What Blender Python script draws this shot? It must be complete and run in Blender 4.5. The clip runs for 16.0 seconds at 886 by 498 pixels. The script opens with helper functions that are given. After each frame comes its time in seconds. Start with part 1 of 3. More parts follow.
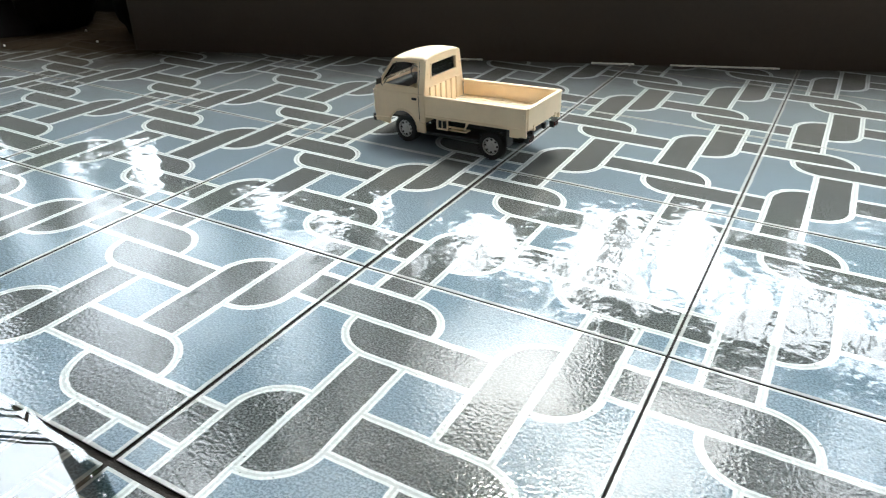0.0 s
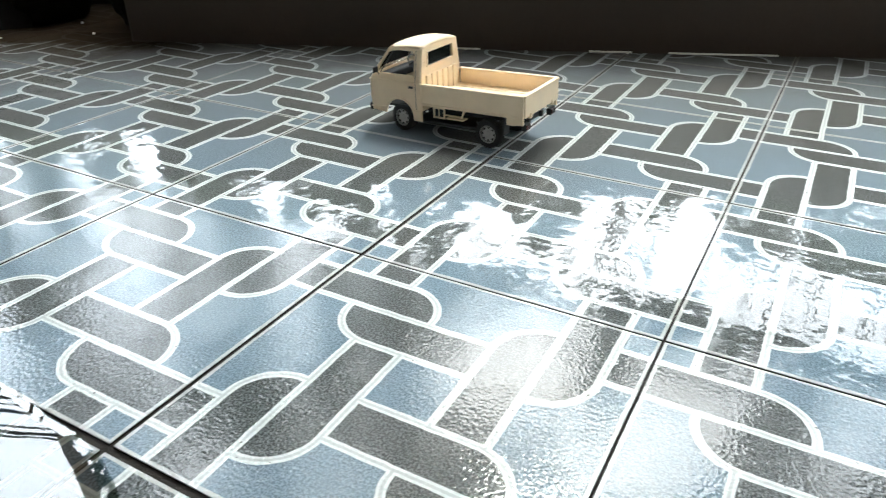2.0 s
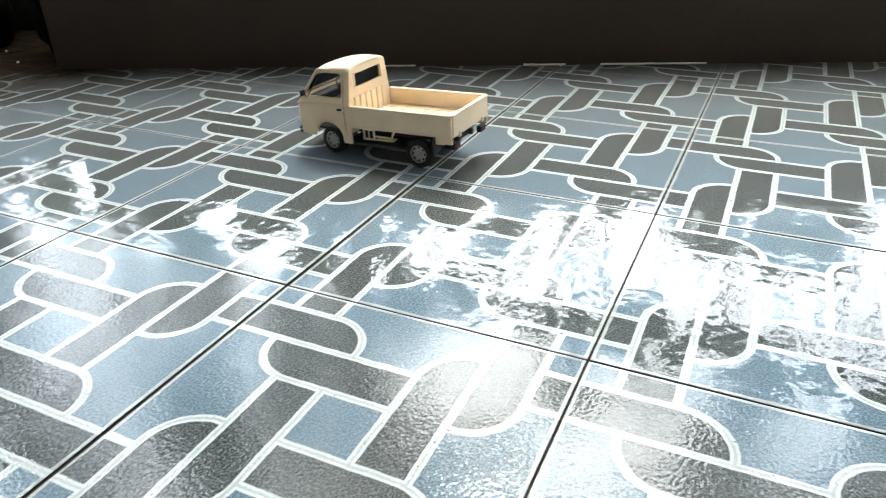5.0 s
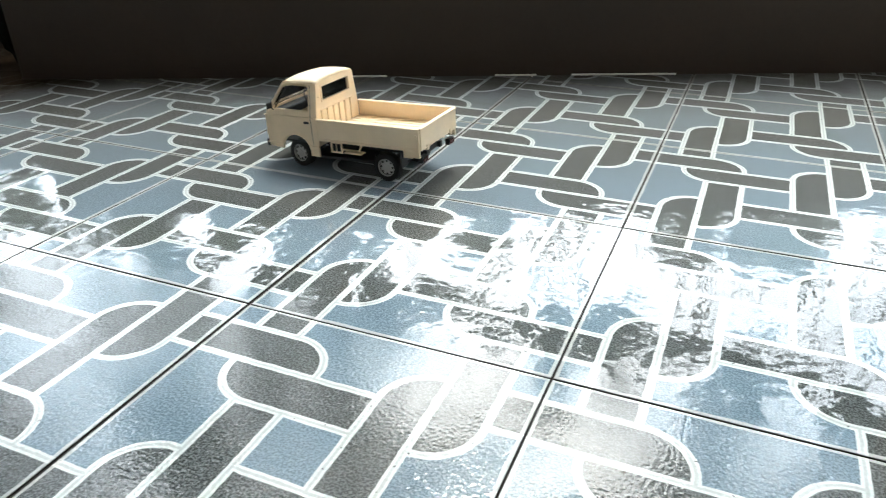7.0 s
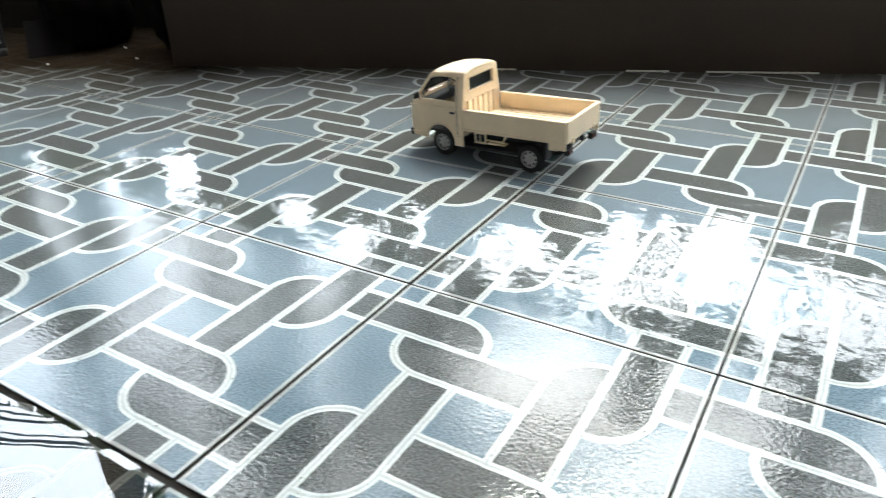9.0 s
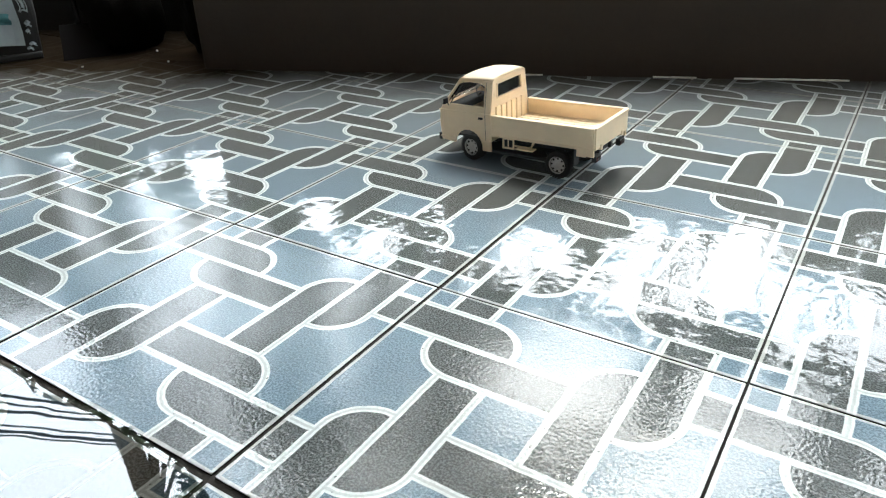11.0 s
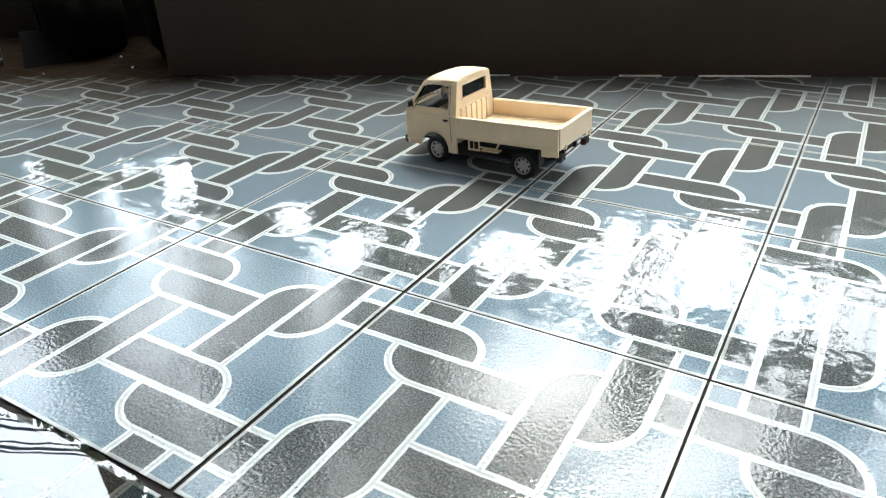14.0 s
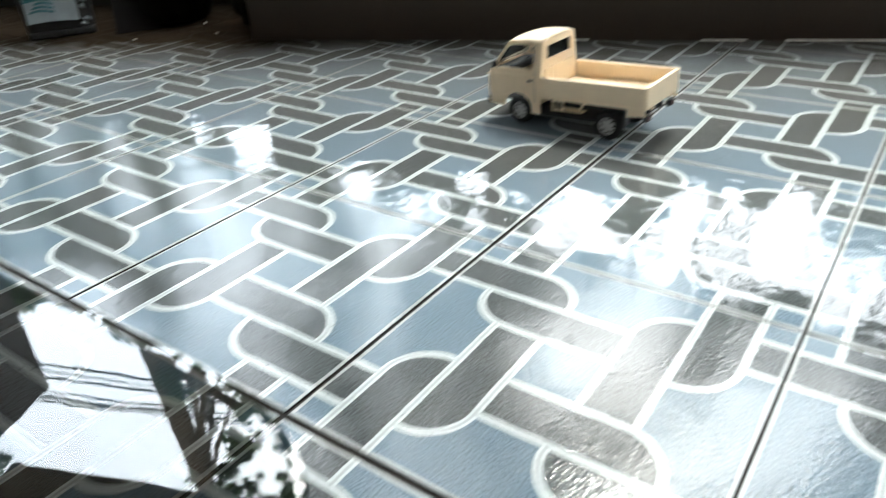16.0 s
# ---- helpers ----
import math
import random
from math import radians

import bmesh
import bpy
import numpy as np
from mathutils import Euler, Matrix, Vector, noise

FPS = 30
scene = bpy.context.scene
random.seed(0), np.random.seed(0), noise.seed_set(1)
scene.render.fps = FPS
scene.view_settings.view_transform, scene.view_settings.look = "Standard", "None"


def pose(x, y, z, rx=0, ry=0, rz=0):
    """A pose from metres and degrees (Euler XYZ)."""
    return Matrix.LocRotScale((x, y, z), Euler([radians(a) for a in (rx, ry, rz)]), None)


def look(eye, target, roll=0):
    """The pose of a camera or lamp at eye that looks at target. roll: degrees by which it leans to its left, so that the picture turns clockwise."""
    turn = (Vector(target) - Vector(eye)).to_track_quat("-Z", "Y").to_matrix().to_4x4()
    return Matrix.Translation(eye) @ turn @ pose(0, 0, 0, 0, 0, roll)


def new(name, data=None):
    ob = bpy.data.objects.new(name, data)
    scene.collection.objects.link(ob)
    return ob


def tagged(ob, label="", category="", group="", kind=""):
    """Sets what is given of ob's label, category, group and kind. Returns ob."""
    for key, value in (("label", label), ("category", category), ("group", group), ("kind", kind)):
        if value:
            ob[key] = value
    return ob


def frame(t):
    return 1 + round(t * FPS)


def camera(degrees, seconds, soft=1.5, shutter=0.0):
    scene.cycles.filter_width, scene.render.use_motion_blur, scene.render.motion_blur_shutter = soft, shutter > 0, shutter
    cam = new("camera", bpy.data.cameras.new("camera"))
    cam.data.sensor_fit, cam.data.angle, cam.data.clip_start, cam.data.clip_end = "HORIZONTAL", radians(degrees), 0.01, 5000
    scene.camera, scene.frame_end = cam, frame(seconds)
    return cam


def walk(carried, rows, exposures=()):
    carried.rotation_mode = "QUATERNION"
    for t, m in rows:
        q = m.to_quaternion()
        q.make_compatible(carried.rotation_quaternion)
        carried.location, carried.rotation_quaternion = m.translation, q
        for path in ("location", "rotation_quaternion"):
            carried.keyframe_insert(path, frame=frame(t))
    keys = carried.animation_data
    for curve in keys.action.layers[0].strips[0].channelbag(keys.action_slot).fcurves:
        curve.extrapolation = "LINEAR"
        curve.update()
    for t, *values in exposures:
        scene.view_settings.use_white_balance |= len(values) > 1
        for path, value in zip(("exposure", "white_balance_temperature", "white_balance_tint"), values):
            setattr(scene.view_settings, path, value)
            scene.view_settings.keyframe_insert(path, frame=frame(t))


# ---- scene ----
cam = camera(64.1, 16.0, soft=1.1, shutter=1.2)
PATH = [
    (0, (0.489, -0.265, 0.474), (-0.367, 1.268, -0.484), 0.1),
    (0.5, (0.487, -0.269, 0.474), (-0.383, 1.262, -0.474), 0.0),
    (1, (0.488, -0.269, 0.471), (-0.377, 1.259, -0.487), -0.0),
    (1.5, (0.49, -0.268, 0.471), (-0.375, 1.257, -0.491), -0.1),
    (2, (0.495, -0.265, 0.467), (-0.358, 1.259, -0.509), -0.3),
    (2.5, (0.503, -0.253, 0.47), (-0.317, 1.288, -0.505), -0.7),
    (3, (0.508, -0.246, 0.474), (-0.292, 1.314, -0.488), -0.7),
    (3.2, (0.51, -0.248, 0.473), (-0.285, 1.323, -0.477), -0.7),
    (5.3, (0.532, -0.221, 0.481), (-0.21, 1.372, -0.473), -1.6),
    (5.5, (0.536, -0.216, 0.482), (-0.183, 1.388, -0.472), -1.7),
    (6, (0.548, -0.206, 0.481), (-0.142, 1.41, -0.473), -1.7),
    (6.5, (0.545, -0.204, 0.483), (-0.145, 1.418, -0.462), -0.9),
    (7, (0.54, -0.207, 0.487), (-0.172, 1.409, -0.452), -0.8),
    (7.5, (0.529, -0.218, 0.489), (-0.218, 1.381, -0.452), -0.9),
    (8, (0.504, -0.235, 0.488), (-0.297, 1.339, -0.451), -0.4),
    (8.5, (0.483, -0.26, 0.488), (-0.395, 1.266, -0.462), -0.7),
    (9, (0.467, -0.273, 0.492), (-0.457, 1.227, -0.456), -1.6),
    (9.5, (0.458, -0.292, 0.497), (-0.52, 1.18, -0.44), -1.9),
    (9.7, (0.455, -0.29, 0.49), (-0.531, 1.174, -0.449), -1.5),
    (12, (0.464, -0.288, 0.507), (-0.502, 1.193, -0.429), -1.9),
    (12.5, (0.464, -0.288, 0.507), (-0.506, 1.195, -0.42), -1.9),
    (13, (0.469, -0.278, 0.507), (-0.478, 1.219, -0.42), -2.1),
    (13.5, (0.475, -0.272, 0.506), (-0.449, 1.237, -0.426), -1.9),
    (14, (0.475, -0.273, 0.502), (-0.447, 1.233, -0.439), -2.1),
    (14.5, (0.474, -0.276, 0.499), (-0.454, 1.221, -0.447), -2.1),
    (15, (0.472, -0.28, 0.5), (-0.469, 1.208, -0.449), -2.2),
    (15.5, (0.465, -0.294, 0.498), (-0.506, 1.171, -0.456), -2.0),
    (16, (0.456, -0.332, 0.488), (-0.583, 1.058, -0.506), -3.4),
    (16.1, (0.454, -0.34, 0.486), (-0.6, 1.033, -0.517), -3.68),
]
walk(cam, [(t, look(eye, target, roll)) for t, eye, target, roll in PATH],
     exposures=[(0, 2.75, 5900, 0), (16, 2.75, 5900, 0)])

# ---- world, sun, exposure ----
SUN_AZ, SUN_EL = -21.0, 56.0   # degrees from +Y towards +X, and above the horizon
world = bpy.data.worlds.new("sky")
scene.world = world
world.use_nodes = True
wn = world.node_tree.nodes
sky = wn.new("ShaderNodeTexSky")
sky.sky_type = "NISHITA"
sky.sun_disc = False
sky.sun_elevation = radians(SUN_EL)
sky.sun_rotation = radians(SUN_AZ)
sky.air_density, sky.dust_density, sky.ozone_density = 1.0, 5.0, 1.0
wn["Background"].inputs[1].default_value = 0.15
# bright haze over the whole sky
haze = wn.new("ShaderNodeMix")
haze.data_type = "RGBA"
haze.inputs[0].default_value = 0.5
haze.inputs[7].default_value = (13.0, 12.6, 12.4, 1)
world.node_tree.links.new(sky.outputs[0], haze.inputs[6])
world.node_tree.links.new(haze.outputs[2], wn["Background"].inputs[0])
sun_data = bpy.data.lights.new("sun", "SUN")
sun_data.energy, sun_data.angle, sun_data.color = 0.5, radians(14), (1.0, 0.95, 0.86)
sun = new("sun", sun_data)
sun_way = Vector((math.sin(radians(SUN_AZ)) * math.cos(radians(SUN_EL)), math.cos(radians(SUN_AZ)) * math.cos(radians(SUN_EL)), math.sin(radians(SUN_EL))))
sun.matrix_world = look(sun_way * 30, (0, 0, 0))


# ---- materials ----
class Nodes:
    """Short way to write node trees."""

    def __init__(self, name):
        self.mat = bpy.data.materials.new(name)
        self.mat.use_nodes = True
        self.tree = self.mat.node_tree
        self.bsdf = self.tree.nodes["Principled BSDF"]
        self.out = self.tree.nodes["Material Output"]

    def put(self, socket, value):
        if isinstance(value, bpy.types.NodeSocket):
            self.tree.links.new(value, socket)
        else:
            socket.default_value = value

    def node(self, kind, **settings):
        n = self.tree.nodes.new(kind)
        for k, v in settings.items():
            setattr(n, k, v)
        return n

    def m(self, op, a, b=0.0, c=0.0, clamp=False):
        n = self.node("ShaderNodeMath", operation=op, use_clamp=clamp)
        for s, v in zip(n.inputs, (a, b, c)):
            self.put(s, v)
        return n.outputs[0]

    def v(self, op, a, b=(0, 0, 0), c=(0, 0, 0)):
        n = self.node("ShaderNodeVectorMath", operation=op)
        for s, x in zip(n.inputs, (a, b, c)):
            self.put(s, x)
        return n.outputs["Value"] if op in ("LENGTH", "DOT_PRODUCT", "DISTANCE") else n.outputs[0]

    def noise(self, vec, scale, detail=3.0, rough=0.55, colour=False):
        n = self.node("ShaderNodeTexNoise")
        self.put(n.inputs["Vector"], vec)
        n.inputs["Scale"].default_value, n.inputs["Detail"].default_value, n.inputs["Roughness"].default_value = scale, detail, rough
        return n.outputs["Color" if colour else "Fac"]

    def mix(self, f, a, b, blend="MIX"):
        n = self.node("ShaderNodeMix", data_type="RGBA", blend_type=blend)
        self.put(n.inputs[0], f)
        for s, x in ((n.inputs[6], a), (n.inputs[7], b)):
            self.put(s, x if isinstance(x, bpy.types.NodeSocket) else (*x[:3], 1))
        return n.outputs[2]

    def ramp(self, f, lo, hi, a=0.0, b=1.0):
        n = self.node("ShaderNodeMapRange")
        for s, x in zip(n.inputs, (f, lo, hi, a, b)):
            self.put(s, x)
        return n.outputs[0]

    def bump(self, height, distance, strength=1.0, normal=None):
        n = self.node("ShaderNodeBump")
        n.inputs["Strength"].default_value, n.inputs["Distance"].default_value = strength, distance
        self.put(n.inputs["Height"], height)
        if normal is not None:
            self.put(n.inputs["Normal"], normal)
        return n.outputs[0]

    def coords(self, which="Object"):
        return self.node("ShaderNodeTexCoord").outputs[which]

    def random(self):
        return self.node("ShaderNodeObjectInfo").outputs["Random"]

    def finish(self, colour=None, rough=None, metal=None, normal=None, **more):
        b = self.bsdf.inputs
        if colour is not None:
            self.put(b["Base Color"], colour if isinstance(colour, bpy.types.NodeSocket) else (*colour[:3], 1))
        if rough is not None:
            self.put(b["Roughness"], rough)
        if metal is not None:
            self.put(b["Metallic"], metal)
        if normal is not None:
            self.put(b["Normal"], normal)
        for k, x in more.items():
            self.put(b[k.replace("_", " ")], x)
        return self.mat


TILE = 0.40


def tile_material():
    """Glazed tile with a printed basket weave of dark bands, pale outlines and a blue ground."""
    k = Nodes("glazed_weave_tile")
    obj = k.coords()
    rnd = k.random()
    shift = k.node("ShaderNodeCombineXYZ")
    k.put(shift.inputs[0], k.m("MULTIPLY", rnd, 37.0))
    k.put(shift.inputs[1], k.m("MULTIPLY", rnd, 91.0))
    local = k.v("ADD", obj, shift.outputs[0])
    flat = k.v("MULTIPLY", obj, (1 / TILE, 1 / TILE, 0))
    # print wobble, a little off register
    wob = k.v("SUBTRACT", k.noise(local, 60, 2, colour=True), (0.5, 0.5, 0.5))
    p = k.v("MULTIPLY_ADD", wob, (0.006, 0.006, 0), k.v("ADD", flat, (0.5, 0.5, 0)))
    # u0, u1, v0, v1, the rounded corner's side in u and v (0: none)
    bands = [(-0.3, 0.4, 0.75, 0.9, 1, 1), (0.14, 0.6, 0.6, 0.75, -1, -1),
             (0.4, 0.86, 0.25, 0.4, 1, 1), (0.6, 1.3, 0.1, 0.25, -1, -1),
             (0.1, 0.25, -0.3, 0.4, -1, 1), (0.25, 0.4, 0.115, 0.6, 1, -1),
             (0.6, 0.75, 0.4, 0.885, -1, 1), (0.75, 0.9, 0.6, 1.3, 1, -1),
             (-0.3, 0.1, 0.1, 0.25, 0, 0), (0.1, 0.25, 0.9, 1.3, 0, 0),
             (0.9, 1.3, 0.75, 0.9, 0, 0), (0.75, 0.9, -0.3, 0.1, 0, 0)]
    R = 0.135
    dmin = amin = None
    for u0, u1, v0, v1, su, sv in bands:
        h = ((u1 - u0) / 2, (v1 - v0) / 2)
        q = k.v("SUBTRACT", p, ((u0 + u1) / 2, (v0 + v1) / 2, 0))
        a = k.node("ShaderNodeSeparateXYZ")
        k.put(a.inputs[0], k.v("SUBTRACT", k.v("ABSOLUTE", q), (h[0], h[1], 0)))
        d = k.m("MAXIMUM", a.outputs[0], a.outputs[1])
        if su:
            c = k.v("MAXIMUM", k.v("MULTIPLY_ADD", q, (su, sv, 0), (R - h[0], R - h[1], 0)), (0, 0, 0))
            d = k.m("MAXIMUM", d, k.m("SUBTRACT", k.v("LENGTH", c), R))
        e = k.m("ABSOLUTE", d)
        dmin = d if dmin is None else k.m("MINIMUM", dmin, d)
        amin = e if amin is None else k.m("MINIMUM", amin, e)
    dark = k.ramp(dmin, 0.001, -0.001)
    line = k.ramp(amin, 0.0130, 0.0108)
    core = k.ramp(amin, 0.0055, 0.0025)
    # colours
    speck = k.noise(local, 400, 2, 0.65)
    cloud = k.noise(local, 14, 4, 0.6)
    blue = k.mix(k.ramp(speck, 0.43, 0.60), (0.088, 0.134, 0.178), (0.234, 0.320, 0.396))
    blue = k.mix(k.ramp(cloud, 0.35, 0.7, 0.0, 0.35), blue, (0.172, 0.247, 0.305))
    band = k.mix(k.ramp(speck, 0.44, 0.60), (0.017, 0.020, 0.021), (0.142, 0.158, 0.160))
    band = k.mix(k.ramp(cloud, 0.4, 0.7, 0.0, 0.25), band, (0.06, 0.07, 0.06))
    white = k.mix(k.ramp(k.noise(local, 240, 3, 0.7), 0.35, 0.6), (0.64, 0.69, 0.68), (0.80, 0.84, 0.83))
    white = k.mix(k.m("MULTIPLY", core, 0.45), white, (0.25, 0.27, 0.27))
    col = k.mix(dark, blue, band)
    col = k.mix(line, col, white)
    # worn dots on the lines
    chip = k.ramp(k.noise(local, 170, 1, 0.4), 0.73, 0.76)
    col = k.mix(k.m("MULTIPLY", chip, line), col, (0.07, 0.075, 0.075))
    # pale line painted in for the glint along the tile's edge
    a = k.node("ShaderNodeSeparateXYZ")
    k.put(a.inputs[0], k.v("ABSOLUTE", flat))
    rim = k.ramp(k.m("ADD", k.m("MAXIMUM", a.outputs[0], a.outputs[1]), k.m("MULTIPLY", cloud, 0.012)), 0.4905, 0.4922, 0.0, 0.65)
    col = k.mix(rim, col, (0.70, 0.71, 0.68))
    # dirt down the sides of the joints
    tall = k.node("ShaderNodeSeparateXYZ")
    k.put(tall.inputs[0], obj)
    col = k.mix(k.ramp(tall.outputs[2], -0.0005, -0.0010), col, (0.022, 0.017, 0.013))
    # brown dust with painted shade, along the wall and deepest before the niche
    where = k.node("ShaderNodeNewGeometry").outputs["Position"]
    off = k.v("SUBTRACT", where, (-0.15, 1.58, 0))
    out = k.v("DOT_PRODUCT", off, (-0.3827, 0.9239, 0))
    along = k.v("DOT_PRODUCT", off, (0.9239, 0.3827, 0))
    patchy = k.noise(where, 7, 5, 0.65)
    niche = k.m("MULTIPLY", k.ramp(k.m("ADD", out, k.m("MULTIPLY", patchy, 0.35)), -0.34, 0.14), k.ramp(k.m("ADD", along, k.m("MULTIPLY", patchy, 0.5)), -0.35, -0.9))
    # strip: dust tone that also paints in the dimmer, warmer light far back
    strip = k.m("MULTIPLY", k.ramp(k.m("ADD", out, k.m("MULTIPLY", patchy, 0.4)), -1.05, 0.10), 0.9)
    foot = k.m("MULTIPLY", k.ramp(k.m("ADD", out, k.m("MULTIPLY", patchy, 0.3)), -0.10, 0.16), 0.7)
    dust_shade = k.m("MAXIMUM", k.m("MULTIPLY", niche, 0.985), foot)
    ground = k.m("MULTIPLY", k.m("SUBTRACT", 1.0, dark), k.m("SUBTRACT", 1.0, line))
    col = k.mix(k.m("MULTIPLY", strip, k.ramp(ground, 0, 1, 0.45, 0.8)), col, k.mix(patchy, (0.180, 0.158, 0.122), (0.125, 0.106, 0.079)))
    # near-black brown puts the shade of niche and wall foot into the colour
    col = k.mix(dust_shade, col, k.mix(patchy, (0.008, 0.0055, 0.003), (0.022, 0.015, 0.009)))
    # glaze: slow waves, ripples and orange peel
    waves = k.noise(local, 9, 1, 0.4)
    crinkle = k.noise(local, 75, 2, 0.5)
    ripple = k.noise(local, 26, 2.5, 0.5)
    peel = k.noise(local, 240, 0.6, 0.5)
    ahead = k.node("ShaderNodeSeparateXYZ")
    k.put(ahead.inputs[0], where)
    wet = k.ramp(k.m("ADD", ahead.outputs[1], k.m("MULTIPLY", k.noise(where, 5, 2, 0.5), 0.16)), 0.43, 0.53)
    n = k.bump(waves, 0.0010)
    n = k.bump(k.m("MULTIPLY", ripple, k.ramp(wet, 0, 1, 0.4, 1.0)), 0.0006, 1.0, n)
    n = k.bump(k.m("MULTIPLY", peel, k.ramp(wet, 0, 1, 1.0, 0.03)), 0.00024, 1.0, n)
    n = k.bump(k.m("MULTIPLY", crinkle, wet), 0.00012, 1.0, n)
    rough = k.ramp(dust_shade, 0, 1, 0.34, 0.9)
    k.put(k.bsdf.inputs["Coat Normal"], n)
    return k.finish(col, rough, 0.0, n, IOR=k.ramp(dust_shade, 0, 1, 1.10, 1.02), Coat_Weight=k.ramp(dust_shade, 0, 0.8, 1.0, 0.0), Coat_Roughness=0.012, Coat_IOR=1.46)


def plain(name, colour, rough=0.5, metal=0.0, grain=200, vary=0.12, bump=0.0003, stain=6, ior=1.45):
    """Paint, plastic or metal with grain and slow stains."""
    k = Nodes(name)
    co = k.coords()
    f = k.noise(co, grain, 3)
    s = k.noise(co, stain, 4, 0.65)
    c0 = tuple(x * (1 - vary) for x in colour)
    c1 = tuple(min(1, x * (1 + vary)) for x in colour)
    col = k.mix(k.ramp(s, 0.3, 0.7), c0, c1)
    col = k.mix(k.ramp(f, 0.45, 0.75, 0, 0.3), col, tuple(x * (1 - 1.5 * vary) for x in colour))
    r = k.ramp(s, 0.3, 0.7, rough * 0.85, min(1, rough * 1.15))
    return k.finish(col, r, metal, k.bump(f, bump), IOR=ior)


def clear(name, tint=(1, 1, 1), ior=1.45, rough=0.0, waves=None):
    """A thin clear sheet: what is behind shows through, with a Fresnel gloss on top."""
    k = Nodes(name)
    k.tree.nodes.remove(k.bsdf)
    t, g, mx, fr = (k.node("ShaderNode" + x) for x in ("BsdfTransparent", "BsdfGlossy", "MixShader", "Fresnel"))
    t.inputs[0].default_value = (*tint, 1)
    g.inputs["Roughness"].default_value = rough
    fr.inputs[0].default_value = ior
    if waves:
        n = k.bump(k.noise(k.coords(), waves[0], 2), waves[1])
        k.put(g.inputs["Normal"], n)
    k.put(mx.inputs[0], fr.outputs[0])
    k.put(mx.inputs[1], t.outputs[0])
    k.put(mx.inputs[2], g.outputs[0])
    k.put(k.out.inputs[0], mx.outputs[0])
    return k.mat


def leaf_material():
    k = Nodes("leaf")
    isl = k.node("ShaderNodeNewGeometry").outputs["Random Per Island"]
    col = k.mix(isl, (0.03, 0.07, 0.02), (0.09, 0.15, 0.04))
    col = k.mix(k.ramp(k.noise(k.coords(), 2, 2), 0.4, 0.7, 0, 0.4), col, (0.07, 0.09, 0.03))
    return k.finish(col, 0.5)


# black of the niche walls: deep shade put into the base colour
M_NICHE_BLACK = plain("niche_wall_shade", (0.012, 0.010, 0.008), 0.8, grain=60, vary=0.3, bump=0.0008, stain=3)
M_NICHE_SHADE = plain("niche_floor_shade", (0.018, 0.012, 0.007), 1.0, grain=120, vary=0.4, bump=0.003, stain=9, ior=1.08)
M_TILE = tile_material()
M_GROUT = plain("grout", (0.032, 0.026, 0.021), 0.9, grain=400, vary=0.3, bump=0.001)
M_WALL = plain("dark_brown_paint", (0.026, 0.0165, 0.010), 0.55, grain=60, vary=0.25, bump=0.0008, stain=3)
M_PLASTER = plain("plaster", (0.33, 0.24, 0.155), 0.85, grain=90, vary=0.1, bump=0.001, stain=2)
M_WHITEWASH = plain("whitewash", (0.62, 0.52, 0.40), 0.85, grain=90, vary=0.07, bump=0.001, stain=2)
M_CEIL = plain("ceiling_board", (0.30, 0.25, 0.19), 0.8, grain=60, vary=0.15, bump=0.0006, stain=2)
M_EARTH = plain("earth", (0.12, 0.10, 0.07), 0.95, grain=8, vary=0.3, bump=0.01, stain=0.5)
M_CREAM = plain("cream_plastic", (0.86, 0.695, 0.475), 0.42, grain=900, vary=0.05, bump=0.00005, stain=25)
M_BLACK = plain("black_plastic", (0.018, 0.018, 0.018), 0.5, grain=900, vary=0.2, bump=0.00005, stain=40)
M_RUBBER = plain("tyre_rubber", (0.022, 0.021, 0.02), 0.8, grain=700, vary=0.25, bump=0.0001, stain=50)
M_RIM = plain("rim_silver", (0.50, 0.485, 0.455), 0.38, 0.35, grain=900, vary=0.08, bump=0.00003, stain=60)
M_LAMP = plain("lamp_lens", (0.6, 0.58, 0.52), 0.15, grain=500, vary=0.1, bump=0.0002, stain=60)
M_RED = plain("red_lens", (0.06, 0.012, 0.01), 0.25, grain=500, vary=0.1, bump=0.0001, stain=60)
M_SEAT = plain("seat_brown", (0.07, 0.045, 0.03), 0.7, grain=600, vary=0.2, bump=0.0002, stain=40)
M_STEEL = plain("dull_steel", (0.35, 0.34, 0.32), 0.4, 0.8, grain=600, vary=0.15, bump=0.00005, stain=50)
M_PANE = clear("window_pane", (0.93, 0.94, 0.93), 1.5)
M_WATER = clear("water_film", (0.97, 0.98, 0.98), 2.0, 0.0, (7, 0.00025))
M_LEAF = leaf_material()
M_BARK = plain("bark", (0.10, 0.075, 0.05), 0.9, grain=40, vary=0.35, bump=0.004, stain=5)
M_CABLE = plain("black_cable", (0.015, 0.015, 0.015), 0.6)
M_CONCRETE = plain("concrete", (0.33, 0.32, 0.30), 0.9, grain=50, vary=0.15, bump=0.001, stain=2)
M_SACK_W = plain("woven_sack_white", (0.30, 0.33, 0.33), 0.5, grain=400, vary=0.15, bump=0.0005, stain=12)
M_SACK_B = plain("sack_print_teal", (0.05, 0.14, 0.15), 0.5, grain=400, vary=0.2, bump=0.0004, stain=15)
M_SACK_G = plain("sack_print_olive", (0.17, 0.16, 0.05), 0.5, grain=400, vary=0.2, bump=0.0004, stain=15)
M_SACK_K = plain("woven_sack_black", (0.016, 0.015, 0.014), 0.55, grain=400, vary=0.3, bump=0.0006, stain=14)
# sacks and dustpan: cloth and plastic blackened to carry the niche's dimness
M_SHADED_CLOTH = plain("shaded_cloth", (0.006, 0.005, 0.004), 0.95, ior=1.1, grain=150, vary=0.35, bump=0.002, stain=8)
